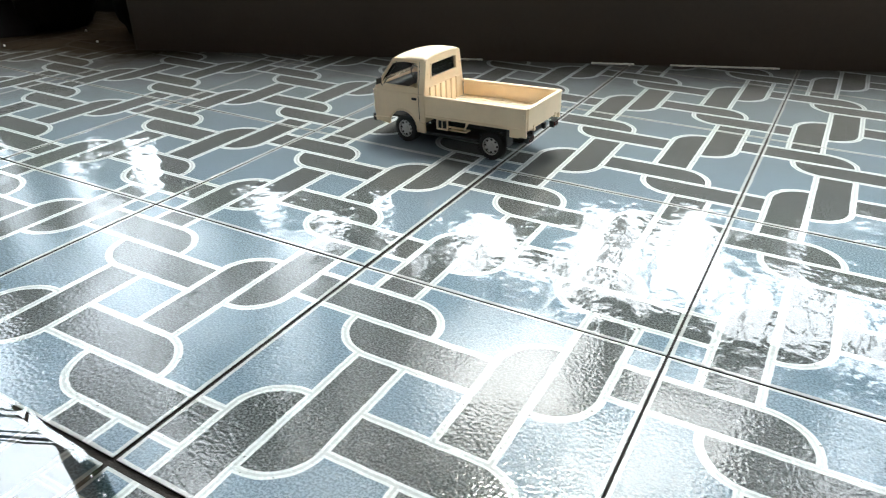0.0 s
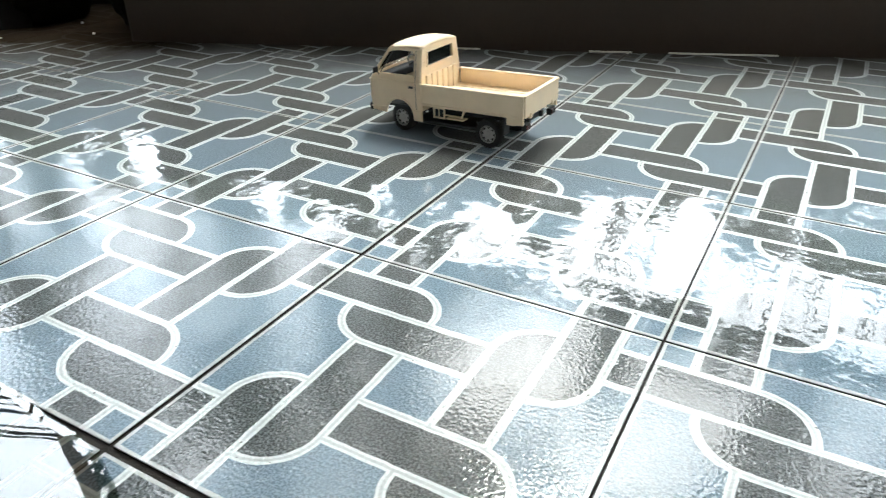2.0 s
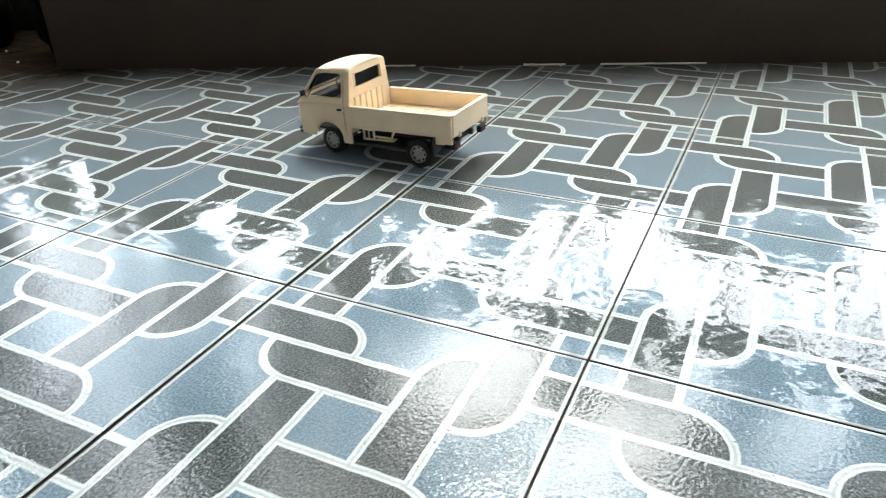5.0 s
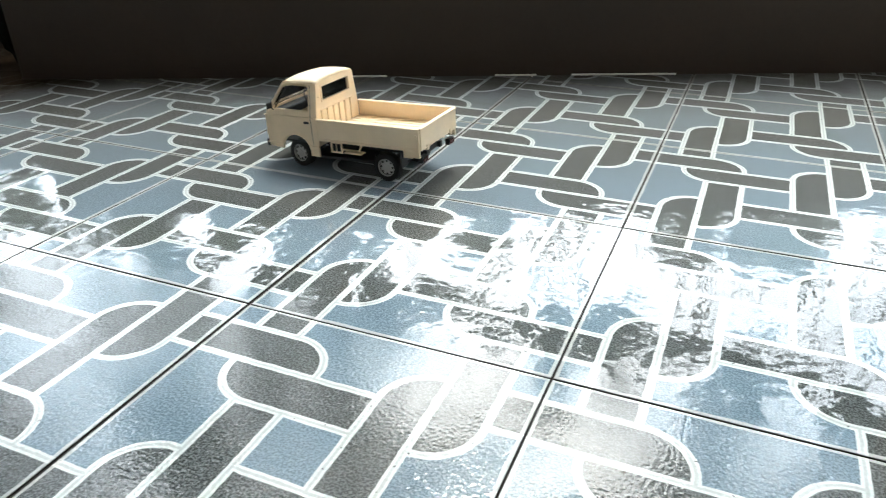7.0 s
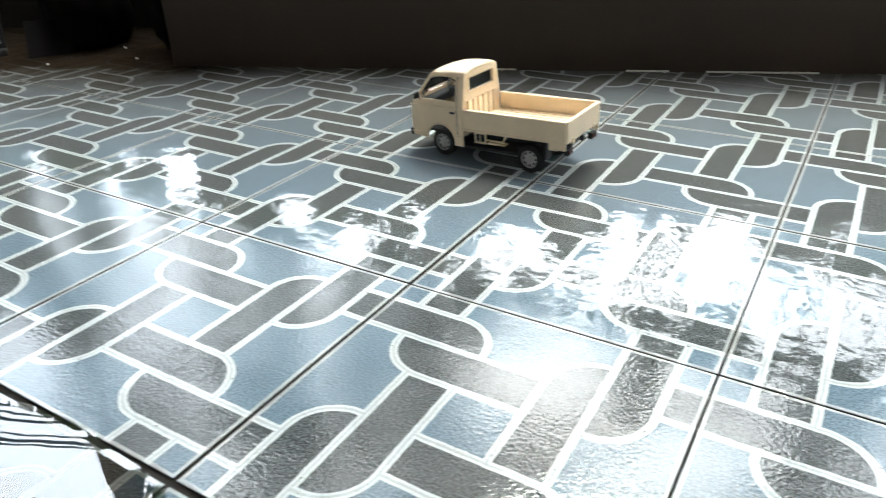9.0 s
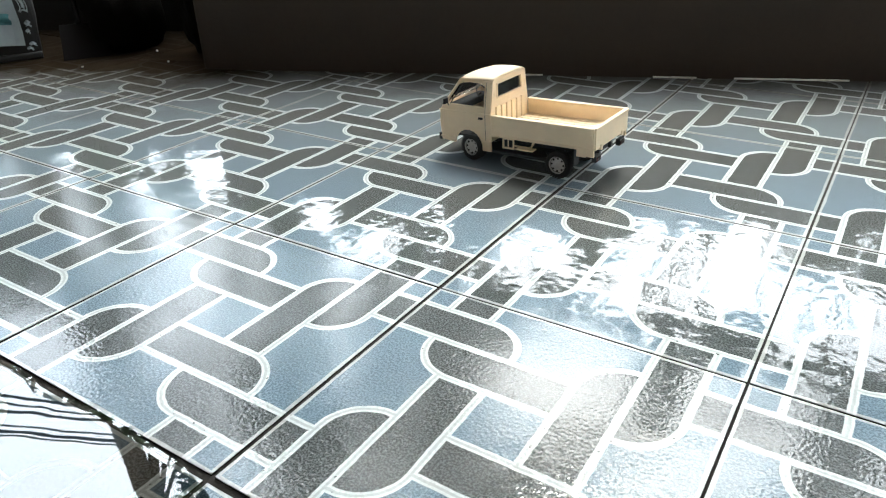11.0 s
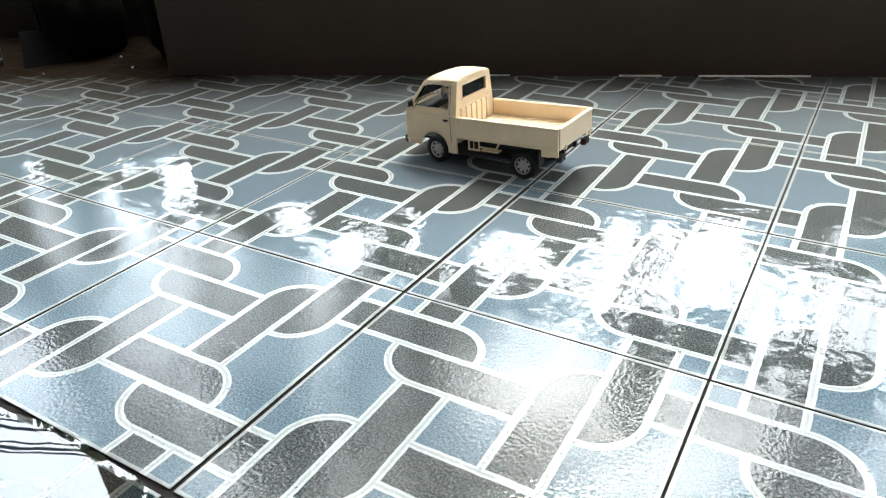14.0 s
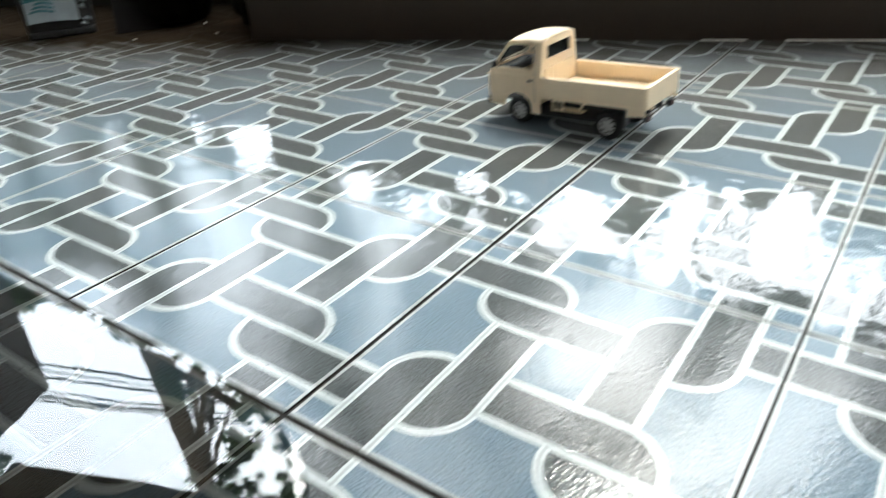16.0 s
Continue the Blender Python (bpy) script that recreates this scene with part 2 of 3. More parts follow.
M_SHADED_PLASTIC = plain("shaded_plastic", (0.006, 0.005, 0.0045), 0.8, ior=1.15, grain=300, vary=0.2, bump=0.0003, stain=10)
M_MORTAR = plain("pale_mortar", (0.60, 0.57, 0.50), 0.85, grain=300, vary=0.2, bump=0.0008, stain=30)
M_PEBBLE = plain("pale_pebble", (0.6, 0.57, 0.5), 0.8, grain=300, vary=0.2, bump=0.001, stain=30)


# ---- mesh helpers ----
def mesh_ob(name, bm, material, smooth=False):
    me = bpy.data.meshes.new(name)
    bmesh.ops.recalc_face_normals(bm, faces=bm.faces[:])
    bm.to_mesh(me)
    bm.free()
    for mt in (material if isinstance(material, (list, tuple)) else [material]):
        me.materials.append(mt)
    if smooth:
        me.shade_smooth()
    return new(name, me)


def part(name, bm, material, parent, label="", smooth=False):
    ob = mesh_ob(name, bm, material, smooth)
    ob.parent = parent
    return tagged(ob, label)


def root(name, m, label, category, group="", kind=""):
    ob = new(name)
    ob.matrix_world = m
    ob.empty_display_size = 0.05
    return tagged(ob, label, category, group, kind)


def add_box(bm, x0, x1, y0, y1, z0, z1, bevel=0.0, segments=2):
    r = bmesh.ops.create_cube(bm, size=1)
    vs = r["verts"]
    for v in vs:
        v.co = Vector(((x0 + x1) / 2 + v.co.x * (x1 - x0), (y0 + y1) / 2 + v.co.y * (y1 - y0), (z0 + z1) / 2 + v.co.z * (z1 - z0)))
    if bevel:
        es = list({e for v in vs for e in v.link_edges})
        bmesh.ops.bevel(bm, geom=es, offset=bevel, segments=segments, affect="EDGES", profile=0.5)
    return bm


def box(x0, x1, y0, y1, z0, z1, bevel=0.0, segments=2):
    return add_box(bmesh.new(), x0, x1, y0, y1, z0, z1, bevel, segments)


def lathe(profile, n=28, axis="y", centre=(0, 0, 0), closed=False):
    """Turn a profile of (radius, height) round an axis."""
    bm = bmesh.new()
    rings = []
    for r, h in profile:
        ring = []
        for i in range(n):
            a = 2 * math.pi * i / n
            c, s = r * math.cos(a), r * math.sin(a)
            co = (c, h, s) if axis == "y" else ((c, s, h) if axis == "z" else (h, c, s))
            ring.append(bm.verts.new(Vector(co) + Vector(centre)))
        rings.append(ring)
    for a, b in zip(rings, rings[1:] + rings[:1] if closed else rings[1:]):
        for i in range(n):
            j = (i + 1) % n
            bm.faces.new((a[i], a[j], b[j], b[i]))
    for ring in () if closed else (rings[0], rings[-1]):
        if profile[0 if ring is rings[0] else -1][0] > 1e-5:
            bm.faces.new(ring)
    return bm


def tube(points, radius, n=8, bm=None):
    """A round bar along points; radius may be a number or one for each point."""
    bm = bm or bmesh.new()
    pts = [Vector(p) for p in points]
    rad = radius if isinstance(radius, (list, tuple)) else [radius] * len(pts)
    rings = []
    for i, p in enumerate(pts):
        d = (pts[min(i + 1, len(pts) - 1)] - pts[max(i - 1, 0)]).normalized()
        u = d.orthogonal().normalized() if not rings else (u - d * u.dot(d)).normalized()
        w = d.cross(u)
        rings.append([bm.verts.new(p + rad[i] * (u * math.cos(2 * math.pi * k / n) + w * math.sin(2 * math.pi * k / n))) for k in range(n)])
    for a, b in zip(rings, rings[1:]):
        for i in range(n):
            j = (i + 1) % n
            bm.faces.new((a[i], a[j], b[j], b[i]))
    bm.faces.new(rings[0])
    bm.faces.new(rings[-1])
    return bm


def plate(outer, holes, thick, place, bevel=0.0):
    """A flat panel with openings: outlines in two axes, thickness in the third; place(a, b, c) gives the point."""
    bm = bmesh.new()
    edges = []
    for loop in [outer, *holes]:
        vs = [bm.verts.new((a, b, 0)) for a, b in loop]
        edges += [bm.edges.new((vs[i], vs[(i + 1) % len(vs)])) for i in range(len(vs))]
    bmesh.ops.triangle_fill(bm, use_beauty=True, use_dissolve=False, edges=edges)
    r = bmesh.ops.extrude_face_region(bm, geom=bm.faces[:])
    for v in r["geom"]:
        if isinstance(v, bmesh.types.BMVert):
            v.co.z += thick
    if bevel:
        sharp = [e for e in bm.edges if len(e.link_faces) == 2 and e.calc_face_angle(0) > 1.2 and abs(e.verts[0].co.z - e.verts[1].co.z) < 1e-6]
        bmesh.ops.bevel(bm, geom=sharp, offset=bevel, segments=2, affect="EDGES", profile=0.5)
    for v in bm.verts:
        v.co = Vector(place(*v.co))
    return bm


def sheet(f, nu, nv, thick):
    """A curved sheet from f(u, v) with u and v from 0 to 1, given thickness downwards."""
    bm = bmesh.new()
    grids = []
    for dz in (0, -thick):
        grids.append([[bm.verts.new(Vector(f(i / nu, j / nv)) + Vector((0, 0, dz))) for j in range(nv + 1)] for i in range(nu + 1)])
    for g in grids:
        for i in range(nu):
            for j in range(nv):
                bm.faces.new((g[i][j], g[i + 1][j], g[i + 1][j + 1], g[i][j + 1]))
    a, b = grids
    rim = [(i, 0) for i in range(nu)] + [(nu, j) for j in range(nv)] + [(i, nv) for i in range(nu, 0, -1)] + [(0, j) for j in range(nv, 0, -1)]
    for (i, j), (k, l) in zip(rim, rim[1:] + rim[:1]):
        bm.faces.new((a[i][j], a[k][l], b[k][l], b[i][j]))
    return bm


# ---- the porch: its own axes, s along the low wall, d outwards ----
WALL = pose(-0.15, 1.58, 0, 0, 0, 22.5)
S0, S1, DEEP, NICHE, TOP = -3.4, 1.9, 4.2, -1.24, 0.42


def structure(name, bm, material, label, category, m=WALL):
    ob = mesh_ob(name, bm, material)
    ob.matrix_world = m
    return tagged(ob, label, category, kind="structure")


structure("wall_front", box(NICHE, S1, 0, 0.16, -0.02, TOP, 0.008), M_WALL, "low dark brown painted wall at the porch's edge", "wall")
structure("wall_front_niche", box(S0, NICHE - 0.002, 0.55, 0.71, -0.02, 0.49, 0.008), M_NICHE_BLACK, "low wall set back in the niche, coloured black for shade", "wall")
structure("wall_return", box(NICHE, NICHE + 0.14, 0.162, 0.708, -0.02, TOP, 0.006), M_NICHE_BLACK, "short return of the low wall, coloured black for shade", "wall")
# three walls out of view, added to block skylight and bounce warm light
structure("wall_back", box(S0 - 0.15, S1 + 0.1, -DEEP - 0.15, -DEEP, -0.02, 2.30), M_PLASTER, "plastered wall behind the porch, out of view, added to bounce light", "wall")
structure("wall_side", plate([(-DEEP + 0.002, -0.02), (0.55, -0.02), (0.55, 2.30), (-DEEP + 0.002, 2.30)], [[(-1.4, 0.9), (-0.4, 0.9), (-0.4, 1.95), (-1.4, 1.95)]], 0.148, lambda a, b, c: (S1 + 0.002 + c, a, b)), M_WHITEWASH, "whitewashed side wall with window opening, out of view, added for light", "wall")
structure("wall_left", box(S0 - 0.15, S0 - 0.002, -DEEP + 0.002, 0.71, -0.02, 2.30), M_WALL, "dark brown end wall, out of view, added to block skylight", "wall")
# ceilings overhead, out of view, added with front edges set to limit skylight
structure("ceiling", box(-1.0, S1 + 0.2, -DEEP - 0.2, 0.20, 2.302, 2.42), M_CEIL, "brown boarded porch ceiling, out of view, added to limit skylight", "ceiling")
structure("ceiling_raised", box(S0 - 0.2, -1.002, -DEEP - 0.2, 0.45, 2.70, 2.82), M_CEIL, "raised ceiling over the niche, out of view, added to limit skylight", "ceiling")
structure("ceiling_step", box(-1.0, -0.96, -DEEP - 0.2, 0.45, 2.422, 2.82), M_CEIL, "brown boarded upstand, out of view, added between the ceilings", "ceiling")
for s0, s1, d in ((-0.405, -0.235, 0.0), (0.058, 0.170, 0.0), (0.265, 0.545, 0.0)):
    strip = bmesh.new()
    for i in range(12):
        a, b = s0 + (s1 - s0) * i / 12, s0 + (s1 - s0) * (i + 1) / 12
        add_box(strip, a, b, -0.004 - 0.002 * noise.noise(Vector((a * 40, 0, 0))), 0.0015, -0.003, 0.0035 + 0.0012 * noise.noise(Vector((a * 60, 3, 0))))
    structure("trim", strip, M_MORTAR, "thin pale mortar line along the foot of the wall", "trim")
structure("ground", box(-600, 600, -600, 600, -0.62, -0.42), M_EARTH, "bare earth round the porch", "ground")
structure("porch_base_niche", box(S0, NICHE + 0.14, 0.161, 0.71, -0.419, -0.022), M_CONCRETE, "concrete base under the niche floor", "floor")
# added sheet over the tile gap; its near-black colour stands for the niche's shade
structure("floor_niche", box(NICHE - 0.45, NICHE - 0.002, 0.05, 0.549, -0.0031, -0.001), M_NICHE_SHADE, "near-black brown sheet added on the niche floor as shade", "floor")
structure("porch_base", box(S0, S1, -DEEP, 0.16, -0.419, -0.022), M_CONCRETE, "concrete base under the porch floor", "floor")


# ---- the toy truck: x forward, y to its left, origin on the floor between the axles ----
HALF, BELT, ROOF = 0.070, 0.092, 0.161


def lean(x, y, z):
    """Cab sides lean in above the belt line, and the nose narrows a little."""
    k = 1 - 0.17 * max(0.0, z - BELT) / (ROOF - BELT) - 0.05 * max(0.0, (x - 0.135) / 0.025)
    return (x, y * k, z)


def wheel(truck, x, y, steer=0.0):
    side = 1 if y > 0 else -1
    hub = root("wheel", pose(x, y, 0.0255, 0, 0, steer), "", "")
    hub.parent = truck
    r, w = 0.0255, 0.0095
    prof = [(0.0165, -w), (0.0215, -w), (0.0240, -w * 0.85), (r, -w * 0.5), (r, w * 0.5), (0.0240, w * 0.85), (0.0215, w), (0.0165, w), (0.0165, -w)]
    bm = lathe(prof[:-1], 32, closed=True)
    for i in range(32):
        a = 2 * math.pi * i / 32
        for j, o in ((-1, 0.0), (1, 0.1)):
            b = bmesh.new()
            add_box(b, -0.0014, 0.0014, min(j * 0.0012, j * 0.0082), max(j * 0.0012, j * 0.0082), r - 0.001, r + 0.0006)
            bmesh.ops.rotate(b, verts=b.verts, cent=(0, 0, 0), matrix=Matrix.Rotation(a + o, 3, "Y"))
            me = bpy.data.meshes.new("lug")
            b.to_mesh(me)
            b.free()
            bm.from_mesh(me)
            bpy.data.meshes.remove(me)
    part("tyre", bm, M_RUBBER, hub, "black treaded rubber tyre")
    s = side
    rim = lathe([(0.0168, -0.008 * s), (0.0168, 0.0088 * s), (0.0155, 0.0092 * s), (0.0145, 0.006 * s), (0.0125, 0.0048 * s), (0.0085, 0.0068 * s), (0.006, 0.0072 * s), (0.0055, 0.0088 * s), (0.003, 0.0096 * s), (0.0, 0.0097 * s)], 28)
    part("rim", rim, M_RIM, hub, "silver dished wheel rim")
    for i in range(8):
        a = 2 * math.pi * i / 8
        part("rim_hole", lathe([(0.0020, 0.004 * s), (0.0020, 0.0064 * s), (0.0, 0.0065 * s)], 8, "y", (0.0118 * math.cos(a), 0, 0.0118 * math.sin(a))), M_BLACK, hub)
    part("rim_gap", lathe([(0.0140, 0.004 * s), (0.0140, 0.0064 * s), (0.0150, 0.0064 * s), (0.0150, 0.004 * s)], 28, "y", closed=True), M_BLACK, hub)


def toy_truck(m):
    truck = root("toy_truck", m, "cream plastic toy pickup truck standing on the tiled floor", "toy truck")
    # cab sides with window opening and wheel arch
    arch = [(0.0925 + 0.0315 * math.cos(a), 0.026 + 0.0315 * math.sin(a)) for a in [math.pi * (1.04 - i * 1.01 / 12) for i in range(13)]]
    outline = [(0.042, 0.020), (0.060, 0.020), *arch, (0.150, 0.031), (0.157, 0.036), (0.160, 0.055), (0.1585, 0.088), (0.154, 0.098), (0.1145, 0.155), (0.108, 0.1570), (0.098, 0.1580), (0.050, 0.1580), (0.044, 0.1545), (0.042, BELT)]
    window = [(0.1430, 0.105), (0.1135, 0.148), (0.109, 0.1505), (0.060, 0.1505), (0.0575, 0.148), (0.0575, 0.107), (0.0600, 0.105)]
    for s in (1, -1):
        side = part("side_panel", plate(outline, [window], 0.0035, lambda a, b, c, s=s: lean(a, s * (HALF - c), b), 0.0008), M_CREAM, truck)
        # raised waist line, door gap and arch lip
        part("waist_line", box(0.043, 0.157, s * HALF - 0.0012, s * HALF + 0.0012, BELT - 0.0015, BELT + 0.0010, 0.0005), M_CREAM, side)
        lip = tube([(x, s * (HALF + 0.0004), z) for x, z in [(0.0425, 0.0385), (0.056, 0.0385)] + [(0.0925 + 0.0345 * math.cos(a), 0.026 + 0.0345 * math.sin(a)) for a in [math.pi * (0.86 - 0.72 * i / 10) for i in range(11)]] + [(0.134, 0.040), (0.157, 0.039)]], 0.0013, 6)
        part("arch_lip", lip, M_CREAM, side)
        gap = tube([lean(x, s * (HALF + 0.0001), z) for x, z in [(0.0535, 0.1545), (0.0535, 0.09), (0.0535, 0.042)]], 0.0005, 5)
        part("door_gap", gap, M_BLACK, side, "thin dark door gap")
        part("door_handle", box(0.0585, 0.0685, s * HALF - 0.001, s * HALF + 0.0022, 0.0810, 0.0850, 0.0008), M_BLACK, side, "small black door handle")
        sill = tube([lean(x, s * (HALF + 0.0002), z) for x, z in [(0.0575, 0.1035), (0.1425, 0.1035)]], 0.0011, 6)
        part("window_sill", sill, M_CREAM, side)
        vent = tube([lean(x, s * (HALF - 0.001), z) for x, z in [(0.1330, 0.105), (0.1050, 0.1495)]], 0.0010, 6)
        part("window_bar", vent, M_BLACK, side)
        rail = tube([lean(x, s * (HALF + 0.0002), z) for x, z in [(0.046, 0.1540), (0.098, 0.1555), (0.1125, 0.1520), (0.152, 0.0975)]], 0.0013, 6)
        part("drip_rail", rail, M_CREAM, side)
        mirror = part("mirror", box(0.136, 0.1395, s * (HALF - 0.001) if s > 0 else -HALF - 0.013, HALF + 0.013 if s > 0 else s * (HALF - 0.001), 0.106, 0.118, 0.0015), M_BLACK, truck, "black door mirror")
        part("mirror_arm", tube([(0.137, s * (HALF - 0.006), 0.098), (0.1375, s * (HALF + 0.004), 0.110)], 0.0010, 6), M_BLACK, mirror)
    # nose
    prof = [(0.1615, 0.030), (0.1625, 0.046), (0.1620, 0.086), (0.1595, 0.0935), (0.1500, 0.1010), (0.1500, 0.0985), (0.1570, 0.0915), (0.1585, 0.086), (0.1590, 0.046), (0.1580, 0.030)]
    bm = bmesh.new()
    n = 12
    rings = []
    for i in range(n + 1):
        y = (2 * i / n - 1) * (HALF - 0.0005)
        curve = -0.004 * (abs(y) / HALF) ** 3
        rings.append([bm.verts.new(lean(x + curve, y, z)) for x, z in prof])
    for a, b in zip(rings, rings[1:]):
        for i in range(len(prof)):
            j = (i + 1) % len(prof)
            bm.faces.new((a[i], a[j], b[j], b[i]))
    bm.faces.new(rings[0])
    bm.faces.new(rings[-1])
    nose_ob = part("front_panel", bm, M_CREAM, truck)
    part("grille", box(0.1605, 0.1640, -0.0585, 0.0585, 0.0560, 0.0680, 0.001), M_BLACK, nose_ob, "black grille strip")
    for i in range(3):
        part("grille_bar", box(0.1636, 0.1650, -0.032, 0.032, 0.0580 + i * 0.0032, 0.0590 + i * 0.0032), M_BLACK, nose_ob)
    for s in (1, -1):
        lo, hi = sorted((s * 0.0385, s * 0.0625))
        part("headlight_surround", box(0.1590, 0.1636, lo, hi, 0.0565, 0.0810, 0.0015), M_BLACK, nose_ob, "black headlight surround")
        lo, hi = sorted((s * 0.0420, s * 0.0590))
        part("headlight", box(0.1625, 0.1652, lo, hi, 0.0625, 0.0775, 0.002), M_LAMP, nose_ob, "pale square headlight")
    # windscreen and its frame
    def screen(u, v, inset=0.0):
        z = 0.1005 + (0.1565 - 0.1005) * u
        x = 0.1515 + (0.1130 - 0.1515) * u + 0.003 * (1 - (2 * v - 1) ** 2)
        return lean(x, (2 * v - 1) * (HALF - 0.0015), z)
    def band(u0, u1, v0, v1):
        return sheet(lambda u, v: screen(u0 + (u1 - u0) * u, v0 + (v1 - v0) * v), 8, 10, 0.003)
    frame_ob = part("windscreen_frame", band(0.90, 1.0, 0.0, 1.0), M_CREAM, truck)
    part("pillar", band(0.0, 0.90, 0.0, 0.075), M_CREAM, frame_ob)
    part("pillar", band(0.0, 0.90, 0.925, 1.0), M_CREAM, frame_ob)
    part("lower_edge", band(0.0, 0.08, 0.075, 0.925), M_CREAM, frame_ob)
    pane = part("windscreen", sheet(lambda u, v: Vector(screen(0.08 + 0.82 * u, 0.075 + 0.85 * v)) - Vector((0.0012, 0, 0)), 4, 8, 0.0008), M_PANE, frame_ob, "clear glossy windscreen", True)
    pane.visible_shadow = False
    for s in (1, -1):
        a = Vector(screen(0.10, 0.5 + s * 0.05)) + Vector((0.002, 0, 0.001))
        b = Vector(screen(0.55, 0.5 - s * 0.22)) + Vector((0.003, 0, 0.001))
        if s > 0:
            part("wiper", tube([a, a.lerp(b, 0.5) + Vector((0.001, 0, 0)), b], 0.0008, 5), M_BLACK, frame_ob, "thin black wiper")
    # roof, a shallow crown
    def roof(u, v):
        x = 0.0415 + (0.1185 - 0.0415) * u
        y = (2 * v - 1) * 0.0592
        edge = (abs(2 * v - 1)) ** 3
        z = 0.1660 - 0.0070 * edge - 0.0085 * max(0.0, (u - 0.35) / 0.65) ** 2.0 - 0.0025 * max(0.0, (0.15 - u) / 0.15) ** 2
        return (x, y * (1 - 0.02 * max(0, u - 0.7)), z)
    part("roof", sheet(roof, 14, 16, 0.0065), M_CREAM, truck, "sunlit cream roof", True)
    # rear wall with window and pressed ribs
    outer = [(-HALF + 0.001, 0.040), (HALF - 0.001, 0.040), (HALF - 0.001, BELT), (HALF * 0.845, 0.1545), (HALF * 0.78, 0.1580), (-HALF * 0.78, 0.1580), (-HALF * 0.845, 0.1545), (-HALF + 0.001, BELT)]
    hole = [(-0.044, 0.121), (0.044, 0.121), (0.043, 0.1475), (-0.043, 0.1475)]
    rear = part("rear_panel", plate(outer, [hole], 0.004, lambda a, b, c: (0.0405 + c, a, b), 0.0006), M_CREAM, truck)
    part("window_frame", plate([(-0.047, 0.1185), (0.047, 0.1185), (0.046, 0.150), (-0.046, 0.150)], [hole], 0.0012, lambda a, b, c: (0.0395 + c, a, b)), M_CREAM, rear)
    glass = part("rear_window", box(0.0424, 0.0432, -0.0445, 0.0445, 0.1205, 0.148), M_PANE, rear, "clear rear window")
    glass.visible_shadow = False
    for i in range(6):
        y = -0.0465 + i * 0.0186
        part("rib", box(0.0365, 0.0410, y - 0.0072, y + 0.0072, 0.0610, 0.1045, 0.0012), M_CREAM, rear)
    part("screw", lathe([(0.002, 0.0398), (0.002, 0.0388), (0.0, 0.0386)], 10, "x", (0, 0.056, 0.131)), M_CREAM, rear)
    part("screw", lathe([(0.002, 0.0398), (0.002, 0.0388), (0.0, 0.0386)], 10, "x", (0, -0.056, 0.131)), M_CREAM, rear)
    # cab inside
    part("cab_floor", box(0.044, 0.156, -0.064, 0.064, 0.042, 0.046), M_BLACK, truck)
    for s in (1, -1):
        seat = part("seat", box(0.052, 0.088, s * 0.030 - 0.024, s * 0.030 + 0.024, 0.046, 0.082, 0.004), M_SEAT, truck, "dark brown seat")
        part("backrest", box(0.047, 0.058, s * 0.030 - 0.023, s * 0.030 + 0.023, 0.078, 0.124, 0.004), M_SEAT, seat)
    part("dashboard", box(0.130, 0.154, -0.063, 0.063, 0.080, 0.098, 0.004), M_BLACK, truck)
    ring = [(0.124 + 0.006 * math.sin(a), -0.030 + 0.0155 * math.cos(a), 0.104 + 0.0145 * math.sin(a)) for a in [2 * math.pi * i / 20 for i in range(21)]]
    sw = part("steering_wheel", tube(ring, 0.0013, 6), M_BLACK, truck, "black steering wheel")
    part("column", tube([(0.124, -0.030, 0.104), (0.138, -0.030, 0.092)], 0.0022, 8), M_BLACK, sw)
    # cargo bed
    B0, B1, ZB, ZT = -0.168, 0.0385, 0.0545, 0.0925
    bed = part("bed_floor", box(B0, B1, -0.0705, 0.0705, ZB, ZB + 0.008, 0.001), M_CREAM, truck)
    for i in range(9):
        y = -0.056 + i * 0.014
        part("floor_rib", box(B0 + 0.008, B1 - 0.004, y - 0.0022, y + 0.0022, ZB + 0.0078, ZB + 0.0088), M_CREAM, bed)
    for s in (1, -1):
        wall = part("bed_side", box(B0, B1, s * 0.0695 - 0.0025, s * 0.0695 + 0.0025, ZB - 0.002, ZT - 0.002, 0.0008), M_CREAM, truck)
        part("top_rail", box(B0 - 0.0005, B1 + 0.0005, s * 0.0695 - 0.0042, s * 0.0695 + 0.0042, ZT - 0.004, ZT, 0.0012), M_CREAM, wall)
        part("lower_rail", box(B0, B1, s * 0.072 - 0.0013, s * 0.072 + 0.0013, ZB - 0.0025, ZB + 0.002, 0.0007), M_CREAM, wall)
        part("corner_post", box(B0 - 0.001, B0 + 0.0045, s * 0.0718 - 0.0016, s * 0.0718 + 0.0016, ZB - 0.001, ZT - 0.001, 0.0007), M_CREAM, wall)
        part("latch", box(B0 + 0.002, B0 + 0.006, s * 0.0735 - 0.001, s * 0.0735 + 0.001, 0.074, 0.082, 0.0005), M_CREAM, wall)
        # side frame under the bed, with a strut
        under = part("side_bracket", plate([(-0.006, 0.0300), (0.019, 0.0300), (0.019, 0.0510), (-0.006, 0.0510)], [[(-0.003, 0.0330), (0.016, 0.0330), (0.016, 0.0480), (-0.003, 0.0480)]], 0.0025, lambda a, b, c, s=s: (a, s * (0.066 - c), b)), M_CREAM, truck)
        part("bracket_bar", tube([(0.0065, s * 0.0655, 0.0315), (0.0065, s * 0.0655, 0.0495)], 0.0011, 6), M_CREAM, under)
        part("battery_box", box(-0.005, 0.018, s * 0.056 - 0.007, s * 0.056 + 0.007, 0.029, 0.052, 0.001), M_BLACK, under)
